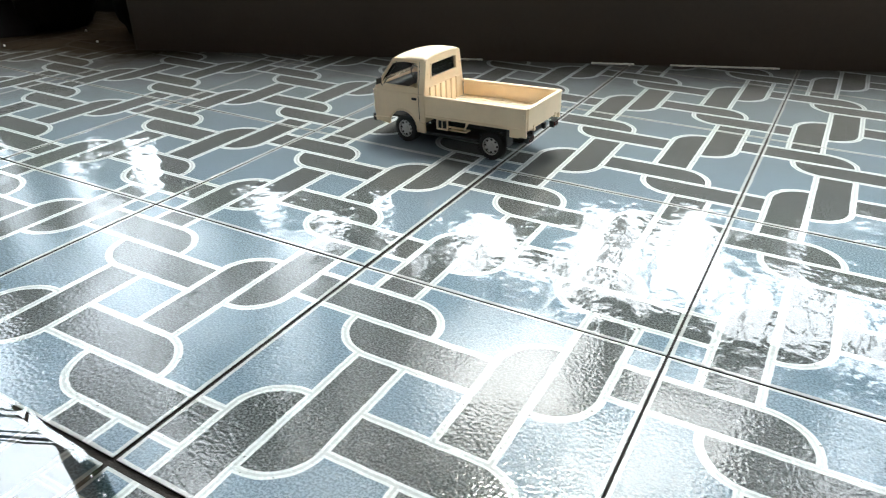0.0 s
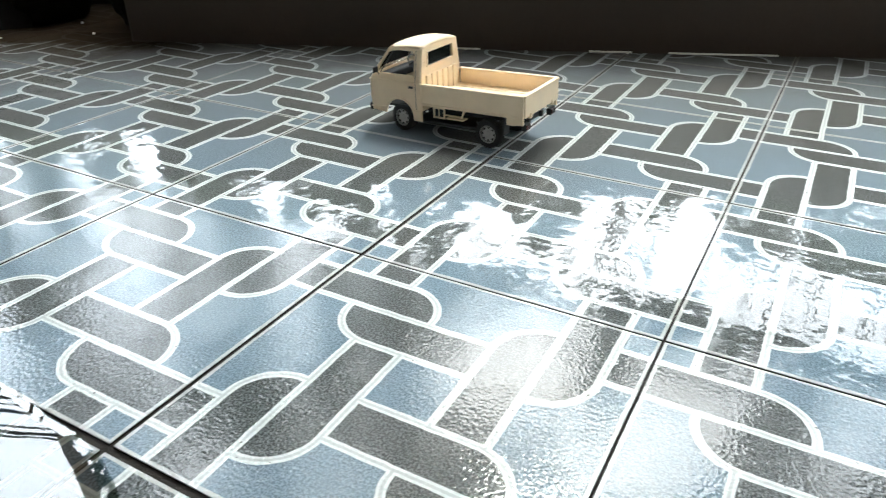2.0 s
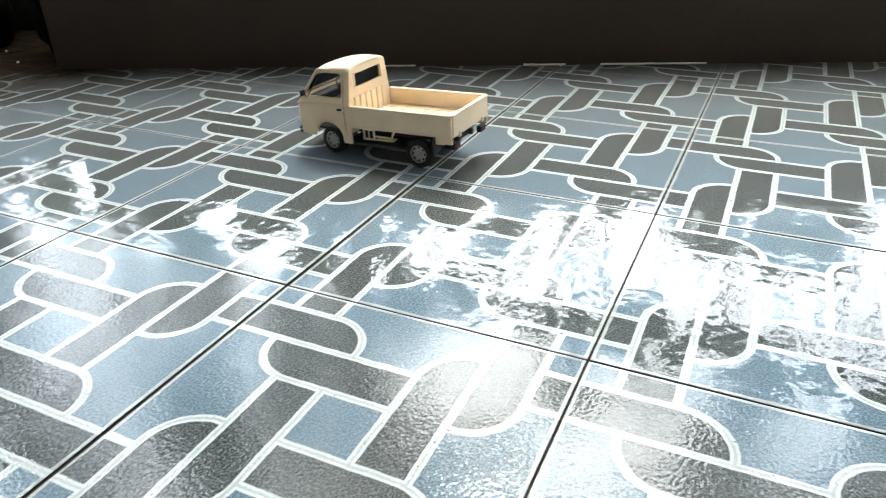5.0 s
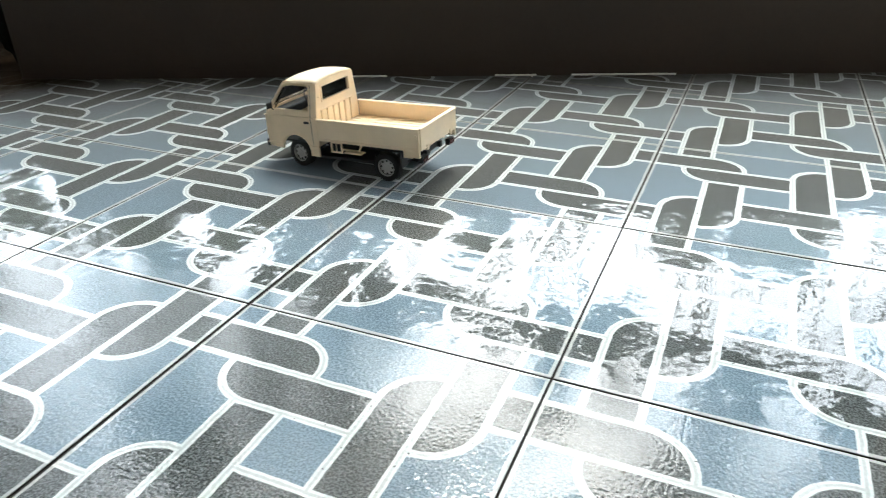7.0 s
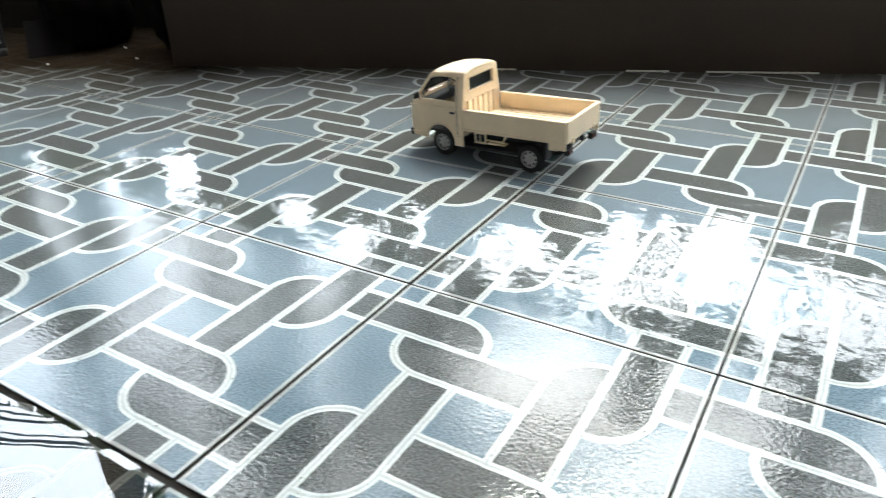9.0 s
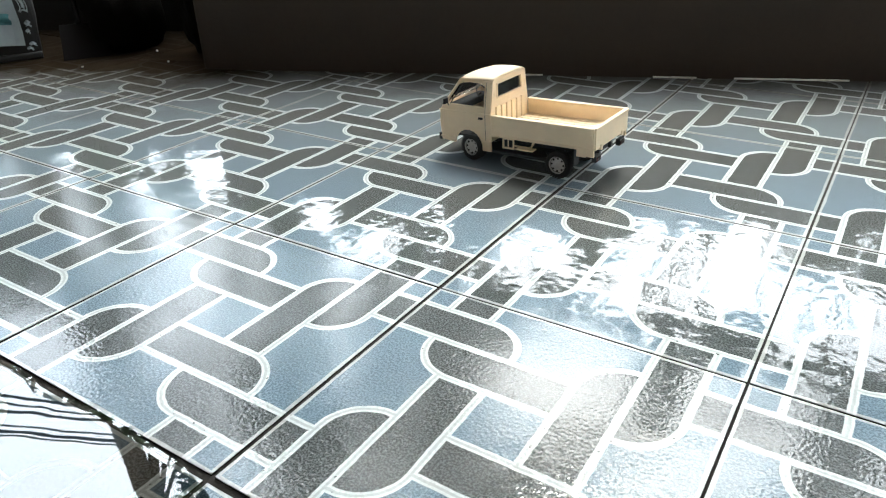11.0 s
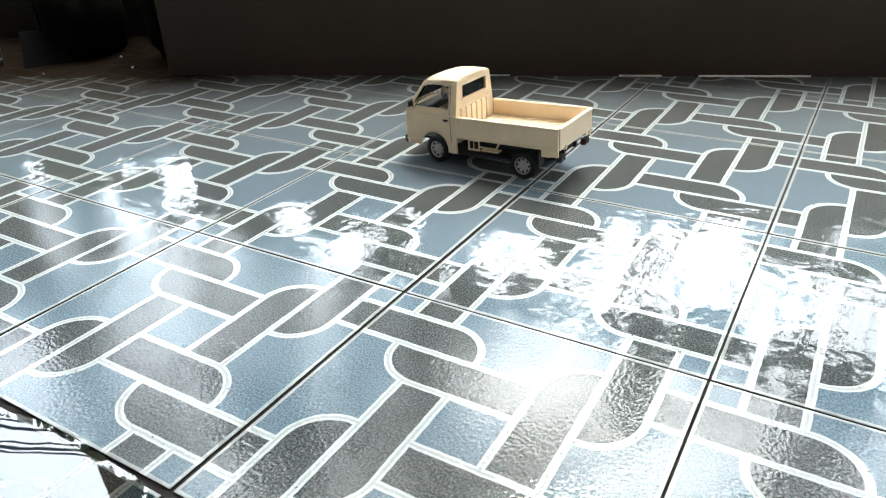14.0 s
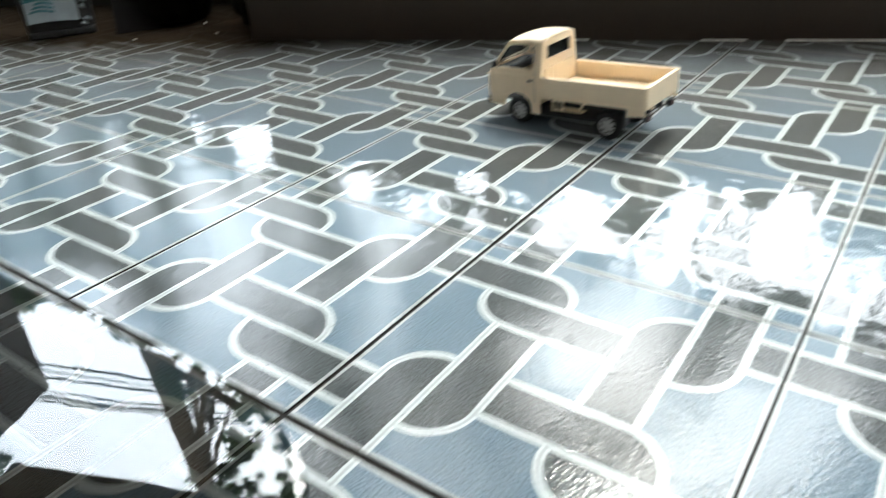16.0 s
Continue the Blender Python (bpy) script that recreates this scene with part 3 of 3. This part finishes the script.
        part("step_board", box(-0.045, -0.008, s * 0.058 - 0.008, s * 0.058 + 0.008, 0.0305, 0.0330, 0.0006), M_CREAM, truck)
        part("side_guard", tube([(-0.005, s * 0.062, 0.037), (-0.040, s * 0.062, 0.037), (-0.048, s * 0.062, 0.050)], 0.0016, 6), M_CREAM, truck)
        part("strut", tube([(-0.046, s * 0.060, 0.053), (-0.038, s * 0.060, 0.034)], 0.0018, 6), M_CREAM, truck)
        part("mud_flap", box(-0.128, -0.1255, s * 0.054 - 0.011, s * 0.054 + 0.011, 0.016, 0.053, 0.0005), M_BLACK, truck, "black mud flap")
        fender = part("rear_bracket", box(-0.150, -0.132, s * 0.060 - 0.005, s * 0.060 + 0.005, 0.036, 0.053, 0.001), M_CREAM, truck)
        part("corner_flap", plate([(B0, ZB), (B0, 0.0405), (B0 + 0.014, 0.0405), (B0 + 0.030, ZB)], [], 0.004, lambda a, b, c, s=s: (a, s * (0.0715 - c), b), 0.0006), M_CREAM, truck)
        lo, hi = sorted((s * 0.042, s * 0.062))
        lamp = part("tail_lamp", box(-0.1690, -0.160, lo, hi, 0.028, 0.040, 0.001), M_BLACK, truck, "black tail lamp box")
        part("lens", box(-0.1703, -0.1688, lo + 0.002, hi - 0.002, 0.030, 0.038, 0.0005), M_RED, lamp, "dark red lens")
    tail = part("tailgate", box(B0 - 0.0025, B0 + 0.0025, -0.068, 0.068, ZB - 0.002, ZT - 0.002, 0.0008), M_CREAM, truck)
    part("top_rail", box(B0 - 0.0042, B0 + 0.0042, -0.0695, 0.0695, ZT - 0.004, ZT, 0.0012), M_CREAM, tail)
    for y in (-0.045, 0.045):
        part("hinge", box(B0 - 0.004, B0 + 0.003, y - 0.004, y + 0.004, ZB - 0.006, ZB + 0.004, 0.0008), M_CREAM, tail)
    # chassis
    frame_rails = part("chassis", box(-0.160, 0.150, -0.030, -0.022, 0.030, 0.041, 0.001), M_BLACK, truck)
    part("rail", box(-0.160, 0.150, 0.022, 0.030, 0.030, 0.041, 0.001), M_BLACK, frame_rails)
    for x in (-0.15, -0.05, 0.03, 0.12):
        part("cross_member", box(x - 0.004, x + 0.004, -0.022, 0.022, 0.031, 0.039), M_BLACK, frame_rails)
    part("skid_tray", box(-0.066, 0.066, -0.060, 0.060, 0.0145, 0.0205, 0.002), M_BLACK, frame_rails, "black plastic tray under the chassis")
    part("gearbox", box(-0.010, 0.040, -0.018, 0.018, 0.018, 0.036, 0.003), M_BLACK, truck)
    part("drive_shaft", tube([(-0.01, 0, 0.027), (-0.085, 0, 0.0255)], 0.003, 8), M_STEEL, truck)
    for x in (0.0925, -0.0925):
        axle = part("axle", tube([(x, -0.058, 0.0255), (x, 0.058, 0.0255)], 0.0042, 10), M_BLACK, truck)
        part("differential", lathe([(0.0, -0.010), (0.008, -0.009), (0.011, -0.004), (0.011, 0.004), (0.008, 0.009), (0.0, 0.010)], 16, "x", (x, 0.0, 0.0255)), M_BLACK, axle)
        for s in (1, -1):
            spring = [(x - 0.035 + 0.07 * i / 10, s * 0.038, 0.036 - 0.010 * math.sin(math.pi * i / 10)) for i in range(11)]
            part("leaf_spring", tube(spring, 0.0022, 6), M_BLACK, axle)
    bumper = part("bumper", box(0.1555, 0.1665, -0.0665, 0.0665, 0.0280, 0.0430, 0.003), M_BLACK, truck, "black front bumper")
    for s in (1, -1):
        lo, hi = sorted((s * 0.036, s * 0.052))
        part("fog_lamp", box(0.1655, 0.1678, lo, hi, 0.0315, 0.0395, 0.0015), M_LAMP, bumper, "pale fog lamp")
    part("plate_holder", box(0.1655, 0.1675, -0.012, 0.012, 0.0305, 0.0390, 0.0008), M_LAMP, bumper, "blank pale plate")
    for x in (0.0925, -0.0925):
        for s in (1, -1):
            wheel(truck, x, s * 0.0535, -6 if x > 0 else 0)
    # the body sits nose-down on its springs
    rake = Matrix.Translation((0.16, 0, 0.002)) @ Matrix.Rotation(radians(2.5), 4, "Y") @ Matrix.Translation((-0.16, 0, 0))
    running_gear = ("wheel", "axle", "tyre", "rim", "rim_hole", "rim_gap", "leaf_spring", "differential", "drive_shaft")
    for ob in truck.children_recursive:
        if ob.type == "MESH" and not ob.name.startswith(running_gear):
            for v in ob.data.vertices:
                if v.co.x > 0.034 and v.co.z > BELT:
                    v.co.z = BELT + (v.co.z - BELT) * 0.94
            ob.data.transform(rake)
    return truck


toy_truck(pose(-0.115, 0.8985, 0.0, 0, 0, 177.15))

# ---- clutter in the dark niche ----
def lumpy(rx, ry, rz, seed, amp=0.12, freq=3.0, n=3):
    bm = bmesh.new()
    bmesh.ops.create_icosphere(bm, subdivisions=n + 1, radius=1)
    off = Vector((seed * 7.1, seed * 3.3, seed * 1.7))
    for v in bm.verts:
        d = 1 + amp * noise.noise(v.co * freq + off) + amp * 0.5 * noise.noise(v.co * freq * 2.7 + off)
        x, y, z = v.co * d
        z = z if z > -0.72 else -0.72 - (abs(z) - 0.72) * 0.1
        v.co = Vector((x * rx, y * ry, (z + 0.74) * rz / 1.74 * 2))
    return bm


def dark_sack(m, rx, ry, rz, seed, label):
    r = root("sack", m, label, "sack", "sacks in the niche")
    body = part("body", lumpy(rx, ry, rz, seed, 0.14, 2.2), M_SHADED_CLOTH, r, "", True)
    part("tied_neck", lumpy(rx * 0.22, ry * 0.22, rz * 0.24, seed + 5, 0.3, 4.0, 2), M_SHADED_CLOTH, r, "", True).location = (rx * 0.1, 0, rz * 1.62)
    return r


def printed_sack(m):
    r = root("printed_sack", m, "black woven sack with white and teal print on the floor", "sack")
    w, d, h = 0.20, 0.11, 0.32
    bm = box(-w / 2, w / 2, -d / 2, d / 2, 0.001, h, 0.02, 3)
    bmesh.ops.subdivide_edges(bm, edges=bm.edges[:], cuts=4, use_grid_fill=True)
    for v in bm.verts:
        k = v.co * 9
        v.co += Vector((noise.noise(k), noise.noise(k + Vector((9, 0, 0))), 0)) * 0.006 + Vector((v.co.x, v.co.y, 0)) * 0.10 * math.sin(math.pi * v.co.z / h)
    part("body", bm, M_SACK_K, r, "", True)

    def patch(x0, x1, z0, z1, out=0.0):
        return sheet(lambda u, v: (x0 + (x1 - x0) * u + 0.003 * math.sin(7 * v), -0.0690 - out - 0.002 * math.sin(5 * u + 6 * v), z0 + (z1 - z0) * v + 0.004 * math.sin(4 * u)), 6, 6, 0.002)

    white = part("print_panel", patch(-0.095, 0.058, 0.052, 0.30), M_SACK_W, r, "white printed panel")
    part("print_band", patch(-0.090, 0.030, 0.205, 0.295, 0.002), M_SACK_G, white, "olive printed band")
    part("print_band", patch(-0.092, 0.036, 0.118, 0.150, 0.002), M_SACK_B, white, "teal printed band")
    for a, b in ((0.017, 0.004), (0.030, 0.0035)):
        ring = [(-0.020 + a * math.cos(t), -0.0735, 0.172 + a * math.sin(t)) for t in [2 * math.pi * i / 24 for i in range(25)]]
        part("print_ring", tube(ring, b, 6), M_SACK_B, white, "teal printed ring")
    for i in range(3):
        part("print_bar", patch(-0.080 + 0.01 * i, -0.010, 0.084 + i * 0.012, 0.089 + i * 0.012, 0.002), M_SACK_B, white)
    # pale outlined label and scraps of print on the black edge
    for x0, x1, z0, z1 in ((0.068, 0.071, 0.15, 0.22), (0.087, 0.090, 0.15, 0.22), (0.068, 0.090, 0.15, 0.154), (0.068, 0.090, 0.216, 0.22), (0.074, 0.084, 0.16, 0.21), (0.074, 0.088, 0.105, 0.120), (0.072, 0.080, 0.085, 0.094), (0.062, 0.076, 0.034, 0.040), (0.072, 0.088, 0.046, 0.054)):
        part("print_mark", patch(x0, x1, z0, z1), M_SACK_W, r, "pale printed mark")
    part("bottom_seam", box(-0.10, 0.10, -0.062, 0.062, 0.0, 0.022, 0.006), M_SACK_K, r, "dark folded bottom")
    return r


printed_sack(pose(-2.0, 0.905, 0, 0, 0, 62))
dark_sack(pose(-1.42, 1.30, 0, 0, 0, 20), 0.13, 0.11, 0.17, 1, "cloth sack, coloured dark for shade, slumped beside the low wall")
dark_sack(pose(-1.80, 1.22, 0, 0, 0, -30), 0.17, 0.13, 0.15, 2, "wide cloth sack, coloured dark for shade, lying on the floor")

pan = root("dustpan", pose(-1.76, 1.03, 0.0, 0, 0, 60), "plastic dustpan leaning on a sack, coloured near black for shade", "dustpan")
part("pan", plate([(-0.07, 0), (0.07, 0), (0.06, 0.13), (-0.06, 0.13)], [], 0.004, lambda a, b, c: (a, b * 0.55 + c, b * 0.75 + 0.001), 0.001), M_SHADED_PLASTIC, pan)
part("handle", tube([(0, 0.07, 0.098), (0, 0.11, 0.15), (0, 0.13, 0.19)], 0.009, 8), M_SHADED_PLASTIC, pan)

for i, (x, y, r) in enumerate([(-1.634, 1.20, 0.0045), (-1.47, 1.115, 0.004), (-1.66, 0.945, 0.0035)]):
    st = mesh_ob("pebble", lumpy(r, r * 0.8, r * 0.7, 11 + i, 0.3, 1.5, 1), M_PEBBLE)
    st.location = (x, y, 0)
    tagged(st, "tiny pale pebble on the floor", "pebble", "pebbles on the floor")

# ---- water left on the floor ----
pud = bmesh.new()
ring = []
for i in range(72):
    a = 2 * math.pi * i / 72
    sq = (abs(math.cos(a)) ** 4 + abs(math.sin(a)) ** 4) ** -0.25
    k = sq + 0.10 * noise.noise(Vector((math.cos(a) * 1.7, math.sin(a) * 1.7, 4.2))) + 0.05 * noise.noise(Vector((math.cos(a) * 6, math.sin(a) * 6, 1.2)))
    x, y = -0.30 + 0.46 * k * math.cos(a), -0.31 + 0.31 * k * math.sin(a)
    ring.append((x, y))
vs = [pud.verts.new((x, y, 0.0008)) for x, y in ring]
inner = [pud.verts.new((-0.30 + (x + 0.30) * 0.97, -0.31 + (y + 0.31) * 0.97, 0.0022)) for x, y in ring]
for i in range(72):
    pud.faces.new((vs[i], vs[(i + 1) % 72], inner[(i + 1) % 72], inner[i]))
pud.faces.new(inner)
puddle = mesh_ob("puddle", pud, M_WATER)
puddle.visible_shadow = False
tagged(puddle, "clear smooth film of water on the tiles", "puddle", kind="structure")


# ---- outside: trees, pole and cables mirrored in the floor; two tall crowns unseen ----
def away(az, el, dist, ref=(0.1, 0.3, 0.0)):
    return Vector(ref) + dist * Vector((math.sin(radians(az)), math.cos(radians(az)), math.tan(radians(el))))


def tree(base, lumps, leaves, size, seed, label, thick=1.0, fork_at=0.55):
    """lumps: centres and radii of the crown's masses."""
    rng = np.random.default_rng(seed)
    r = root("tree", Matrix.Translation(base), label, "tree", "trees beyond the porch")
    o = Vector(base)
    mid = sum((Vector(c) for c, _ in lumps), Vector()) / len(lumps) - o
    fork = Vector((mid.x * 0.35, mid.y * 0.35, max(1.0, mid.z * fork_at)))
    bm = tube([(0, 0, -0.05), fork * 0.35 + Vector((0.05, 0.03, 0)), fork * 0.7 - Vector((0.04, 0, 0)), fork], [0.13 * thick, 0.11 * thick, 0.09 * thick, 0.075 * thick], 10)
    part("trunk", bm, M_BARK, r)
    for c, rad in lumps[::max(1, len(lumps) // 9)]:
        e = Vector(c) - o
        q = fork.lerp(e, 0.5) + Vector((0, 0, -0.1 * rad))
        w = min(1.0, 0.35 + rad) * thick
        part("limb", tube([fork, q, e, e + Vector((0.2, 0.1, 0.6)) * rad], [0.05 * w, 0.03 * w, 0.016 * w, 0.005], 7), M_BARK, r)
    area = sum(r * r for _, r in lumps)
    verts, faces = [], []
    for c, rad in lumps:
        per = max(30, int(leaves * rad * rad / area))
        d = rng.normal(size=(per, 3))
        d /= np.linalg.norm(d, axis=1)[:, None]
        clump = d[rng.integers(0, 26, per)] * (rng.random((per, 1)) ** 0.4) * 0.85 + rng.normal(size=(per, 3)) * 0.17
        p = np.array(Vector(c) - o) + clump * rad
        ax = rng.normal(size=(per, 3))
        ax /= np.linalg.norm(ax, axis=1)[:, None]
        up = np.cross(ax, rng.normal(size=(per, 3)))
        up /= np.linalg.norm(up, axis=1)[:, None]
        s = min(size, 0.35 * rad) * (0.6 + 0.8 * rng.random((per, 1)))
        nrm = np.cross(ax, up)
        for a in range(per):
            i = len(verts)
            verts += [p[a] - ax[a] * s[a], p[a] + up[a] * s[a] * 0.32 + nrm[a] * s[a] * 0.1, p[a] + ax[a] * s[a], p[a] - up[a] * s[a] * 0.32 + nrm[a] * s[a] * 0.1]
            faces += [(i, i + 1, i + 2), (i, i + 2, i + 3)]
    me = bpy.data.meshes.new("crown")
    me.from_pydata([tuple(v) for v in verts], [], faces)
    me.materials.append(M_LEAF)
    crown = new("crown", me)
    crown.parent = r
    return r


def on_ground(v):
    return (v.x, v.y, -0.42)


def grove(az, dist, crown, leaves, size, seed, label, thick=1.0, fork_at=0.55):
    """A tree given by the directions of its crown's masses."""
    tree(on_ground(away(az, 0, dist)), [(tuple(away(a, e, d)), r) for a, e, d, r in crown], leaves, size, seed, label, thick, fork_at)


LEAFY = "green leafy tree standing on bare earth beyond the porch"
# gaps in the foliage: azimuth and elevation ranges in degrees, and how open each is
GAPS = [(-67, -64.5, 18, 24, 0.85), (-62, -58.5, 18.5, 24, 0.85), (-57, -52, 15.5, 19.5, 0.8), (-65, -62, 25, 29, 1.0), (-60, -57, 27, 31.5, 1.0), (-64, -60.5, 31, 34, 1.0), (-57, -55, 23, 26, 1.0), (-82, -70, 27, 47, 1.0), (-67.2, -65, 32, 35, 1.0),
        (-66.5, -65, 39, 42, 1.0), (-67, -63, 35.5, 38.5, 1.0), (-60, -57.5, 35, 37.5, 1.0), (-53.5, -49.5, 25, 28, 1.0), (-45.5, -42.5, 26.5, 29.5, 1.0), (-39.5, -35, 30, 32, 0.8),
        (-26, -21.5, 21.5, 25, 1.0), (-31, -28, 22.5, 26, 0.9), (-35, -33, 22, 24, 0.9), (-28.5, -25, 26, 28.5, 0.9), (-20, -8, 27.5, 32, 0.85), (-14.5, -9, 22, 26.5, 0.85),
        (-6.5, -3, 21, 24.5, 1.0), (-8, -2.5, 25, 29, 0.8), (-3, 24, 26, 32, 0.95), (13, 24, 16, 27, 0.95), (-26, -13, 34.5, 43, 0.45), (-30, -26, 38, 42, 0.4),
        (-9, 2.5, 36, 43, 0.75), (-16, -9, 43, 48, 0.6), (-8, 1, 43, 48, 0.45), (10, 15.5, 34, 42, 0.85), (-62, -54, 41, 46, 0.3),
        (-48, -46, 21.5, 24, 1.0), (-41, -38.5, 25, 27, 1.0), (-33.5, -30.5, 28, 31, 0.9), (-36.5, -34, 26, 28, 1.0), (-50.5, -47, 29.5, 32, 1.0), (-24, -20.5, 27, 30, 0.9),
        (-44, -41.5, 32, 34.5, 1.0), (-55, -52, 30, 32.5, 1.0)]


def crown_masses(az0, az1, el0, el1, dist, seed, step=2.1):
    """Masses of leaves on a loose grid of directions, left out in the gaps."""
    rng = random.Random(seed)
    masses = []
    for i in range(int((az1 - az0) / step) + 1):
        for j in range(int((el1 - el0) / step) + 1):
            az, el = az0 + (i + rng.uniform(-0.3, 0.3)) * step, el0 + (j + rng.uniform(-0.3, 0.3)) * step
            open_ = max([g[4] for g in GAPS if g[0] - 0.5 < az < g[1] + 0.5 and g[2] - 0.5 < el < g[3] + 0.5], default=0.0)
            r = rng.uniform(0.022, 0.034) * dist
            if open_ and rng.random() > 0.7 * (1 - open_):
                continue
            masses.append((az, el, dist + rng.uniform(-0.5, 0.5), r * (0.55 if open_ else 1.0)))
    return masses


for trunk_az, az0, az1, el0, el1, dist, thick, fork_at, seed in (
        (-84, -92, -81, 8, 40, 6.4, 0.8, 0.6, 31), (-76, -80.5, -68, 6, 25, 6.2, 0.5, 0.4, 39), (-48, -57, -45, 8, 50, 6.5, 0.9, 0.55, 33), (-37, -43, -31, 8, 50, 5.8, 0.9, 0.55, 34),
        (-29, -30, -20, 8, 50, 7.2, 0.8, 0.55, 35), (-11, -18.5, -5.5, 8, 50, 6.6, 0.9, 0.8, 36), (2, -4, 8, 8, 50, 7.4, 0.7, 0.5, 37), (24, 9, 27, 8, 50, 6.8, 0.9, 0.5, 38)):
    masses = crown_masses(az0, az1, el0, el1, dist, seed)
    grove(trunk_az, dist, masses, 210 * len(masses), 0.075, seed, LEAFY, thick=thick, fork_at=fork_at)
masses = crown_masses(-67.5, -58, 8, 50, 5.5, 32)
grove(-69.7, 5.5, masses, 210 * len(masses), 0.075, 32, "tall leafy tree with a straight dark trunk beyond the porch", thick=1.3, fork_at=1.6)
# unseen high crown, added only to shade the porch from the sky
grove(-31, 4.6, [(-28, 55, 4.9, 0.6), (-36, 57, 5.1, 0.75), (-44, 58, 5.3, 0.75)], 9000, 0.13, 9, "tall leafy tree, unseen, added beyond the porch to shade it")
for i, (az, dist) in enumerate([(-8.5, 7.6), (-3, 6.8), (1.0, 7.3), (3.3, 6.9), (6, 7.4), (8.2, 7.0), (10.8, 7.6), (13, 6.8), (15, 7.5), (17.5, 7.1), (20.5, 7.4)]):
    grove(az, dist, [(az, 52, dist, 0.3), (az + 3, 53, dist - 0.2, 0.35), (az - 2, 50, dist, 0.22)], 500, 0.12, 20 + i, "slender tree with a bare trunk beyond the porch", thick=0.15 + 0.1 * (i % 3 == 0))
# another crown above all reflections, added to hold back light on the left
grove(-91, 5.2, [(-58, 60, 5.2, 0.9), (-68, 57, 5.2, 1.1), (-82, 56, 5.2, 1.2), (-96, 54, 5.2, 1.1), (-72, 68, 5.4, 1.1)], 9000, 0.14, 12, "tall leafy tree, unseen, added beyond the porch to shade it")

pole = root("utility_pole", Matrix.Translation(on_ground(away(-61, 0, 9, (-0.15, 0.0, 0.0)))), "grey concrete utility pole beyond the porch", "utility pole")
part("shaft", tube([(0, 0, -0.1), (0, 0, 4), (0, 0, 8.2)], [0.13, 0.11, 0.08], 14), M_CONCRETE, pole)
part("cross_arm", box(-0.9, 0.9, -0.05, 0.05, 7.2, 7.3, 0.01), M_BARK, pole)
for i, dz in enumerate((-0.38, -0.25, -0.13, 0.10, 0.21, 0.29)):
    a, b = away(-100, 15, 9) + Vector((0, 0, dz * 1.1)), away(-60, 40, 9) + Vector((0, 0, dz))
    pts = [a.lerp(b, t / 16) - Vector((0, 0, (0.25 + 0.06 * (i % 3)) * (t / 16) * (1 - t / 16))) for t in range(17)]
    ob = mesh_ob("cable", tube(pts, 0.012 if i % 2 else 0.02, 6), M_CABLE)
    tagged(ob, "thin black overhead cable on the utility pole", "cable", "overhead cables")

# ---- the tiled floor: every tile a piece of its own, cut where it meets the porch's edges ----
floor = root("floor", pose(0, 0, 0), "blue and black glazed weave-pattern tile floor, wet and shiny", "floor", kind="structure")
part("grout", box(S0, S1, -DEEP, 0.55, -0.0215, -0.0032), M_GROUT, floor, "dark sunken grout").matrix_basis = WALL


def tile_bm():
    h = TILE / 2 - 0.0015
    bm = box(-h, h, -h, h, -0.012, 0.0, 0.0)
    top = [e for e in bm.edges if all(v.co.z > -0.001 for v in e.verts)]
    up = [e for e in bm.edges if abs(e.verts[0].co.z - e.verts[1].co.z) > 0.005]
    bmesh.ops.bevel(bm, geom=top + up, offset=0.0006, segments=2, affect="EDGES", profile=0.5)
    return bm


whole = bpy.data.meshes.new("tile")
b = tile_bm()
b.to_mesh(whole)
b.free()
whole.materials.append(M_TILE)
for f in whole.polygons:
    f.use_smooth = f.area < 0.05
inv = WALL.inverted()
rng = random.Random(5)
for i in range(-12, 12):
    for j in range(-14, 8):
        low = 0.0055 if j < 0 else 0.0
        at = pose((i + 0.5) * TILE - (0.0022 if i < 0 else 0.0) + rng.uniform(-0.0006, 0.0006), (j + 0.5) * TILE - low + rng.uniform(-0.0006, 0.0006), rng.uniform(-0.0005, 0.0002), rng.uniform(-0.12, 0.12), rng.uniform(-0.12, 0.12), rng.uniform(-0.1, 0.1))
        cs = [inv @ at @ Vector((a, c, 0)) for a in (-0.2, 0.2) for c in (-0.2, 0.2)]
        far = 0.55 if all(c.x < NICHE for c in cs) else 0.001
        if any(c.x < NICHE for c in cs) and not all(c.x < NICHE for c in cs):
            far = 0.10
        inside = [S0 < c.x < S1 and -DEEP < c.y < far for c in cs]
        if not any(inside):
            continue
        if all(inside):
            me = whole
        else:
            b = tile_bm()
            for co, no in (((S0, 0, 0), (-1, 0, 0)), ((S1, 0, 0), (1, 0, 0)), ((0, -DEEP, 0), (0, -1, 0)), ((0, far, 0), (0, 1, 0))):
                mm = at.inverted() @ WALL
                g = bmesh.ops.bisect_plane(b, geom=b.verts[:] + b.edges[:] + b.faces[:], plane_co=mm @ Vector(co), plane_no=(mm.to_3x3() @ Vector(no)), clear_outer=True)
                cut = [e for e in g["geom_cut"] if isinstance(e, bmesh.types.BMEdge)]
                if cut:
                    bmesh.ops.holes_fill(b, edges=cut, sides=0)
            if not b.faces:
                b.free()
                continue
            me = bpy.data.meshes.new("tile")
            b.to_mesh(me)
            b.free()
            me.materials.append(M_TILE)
        t = new("tile", me)
        t.parent = floor
        t.matrix_basis = at
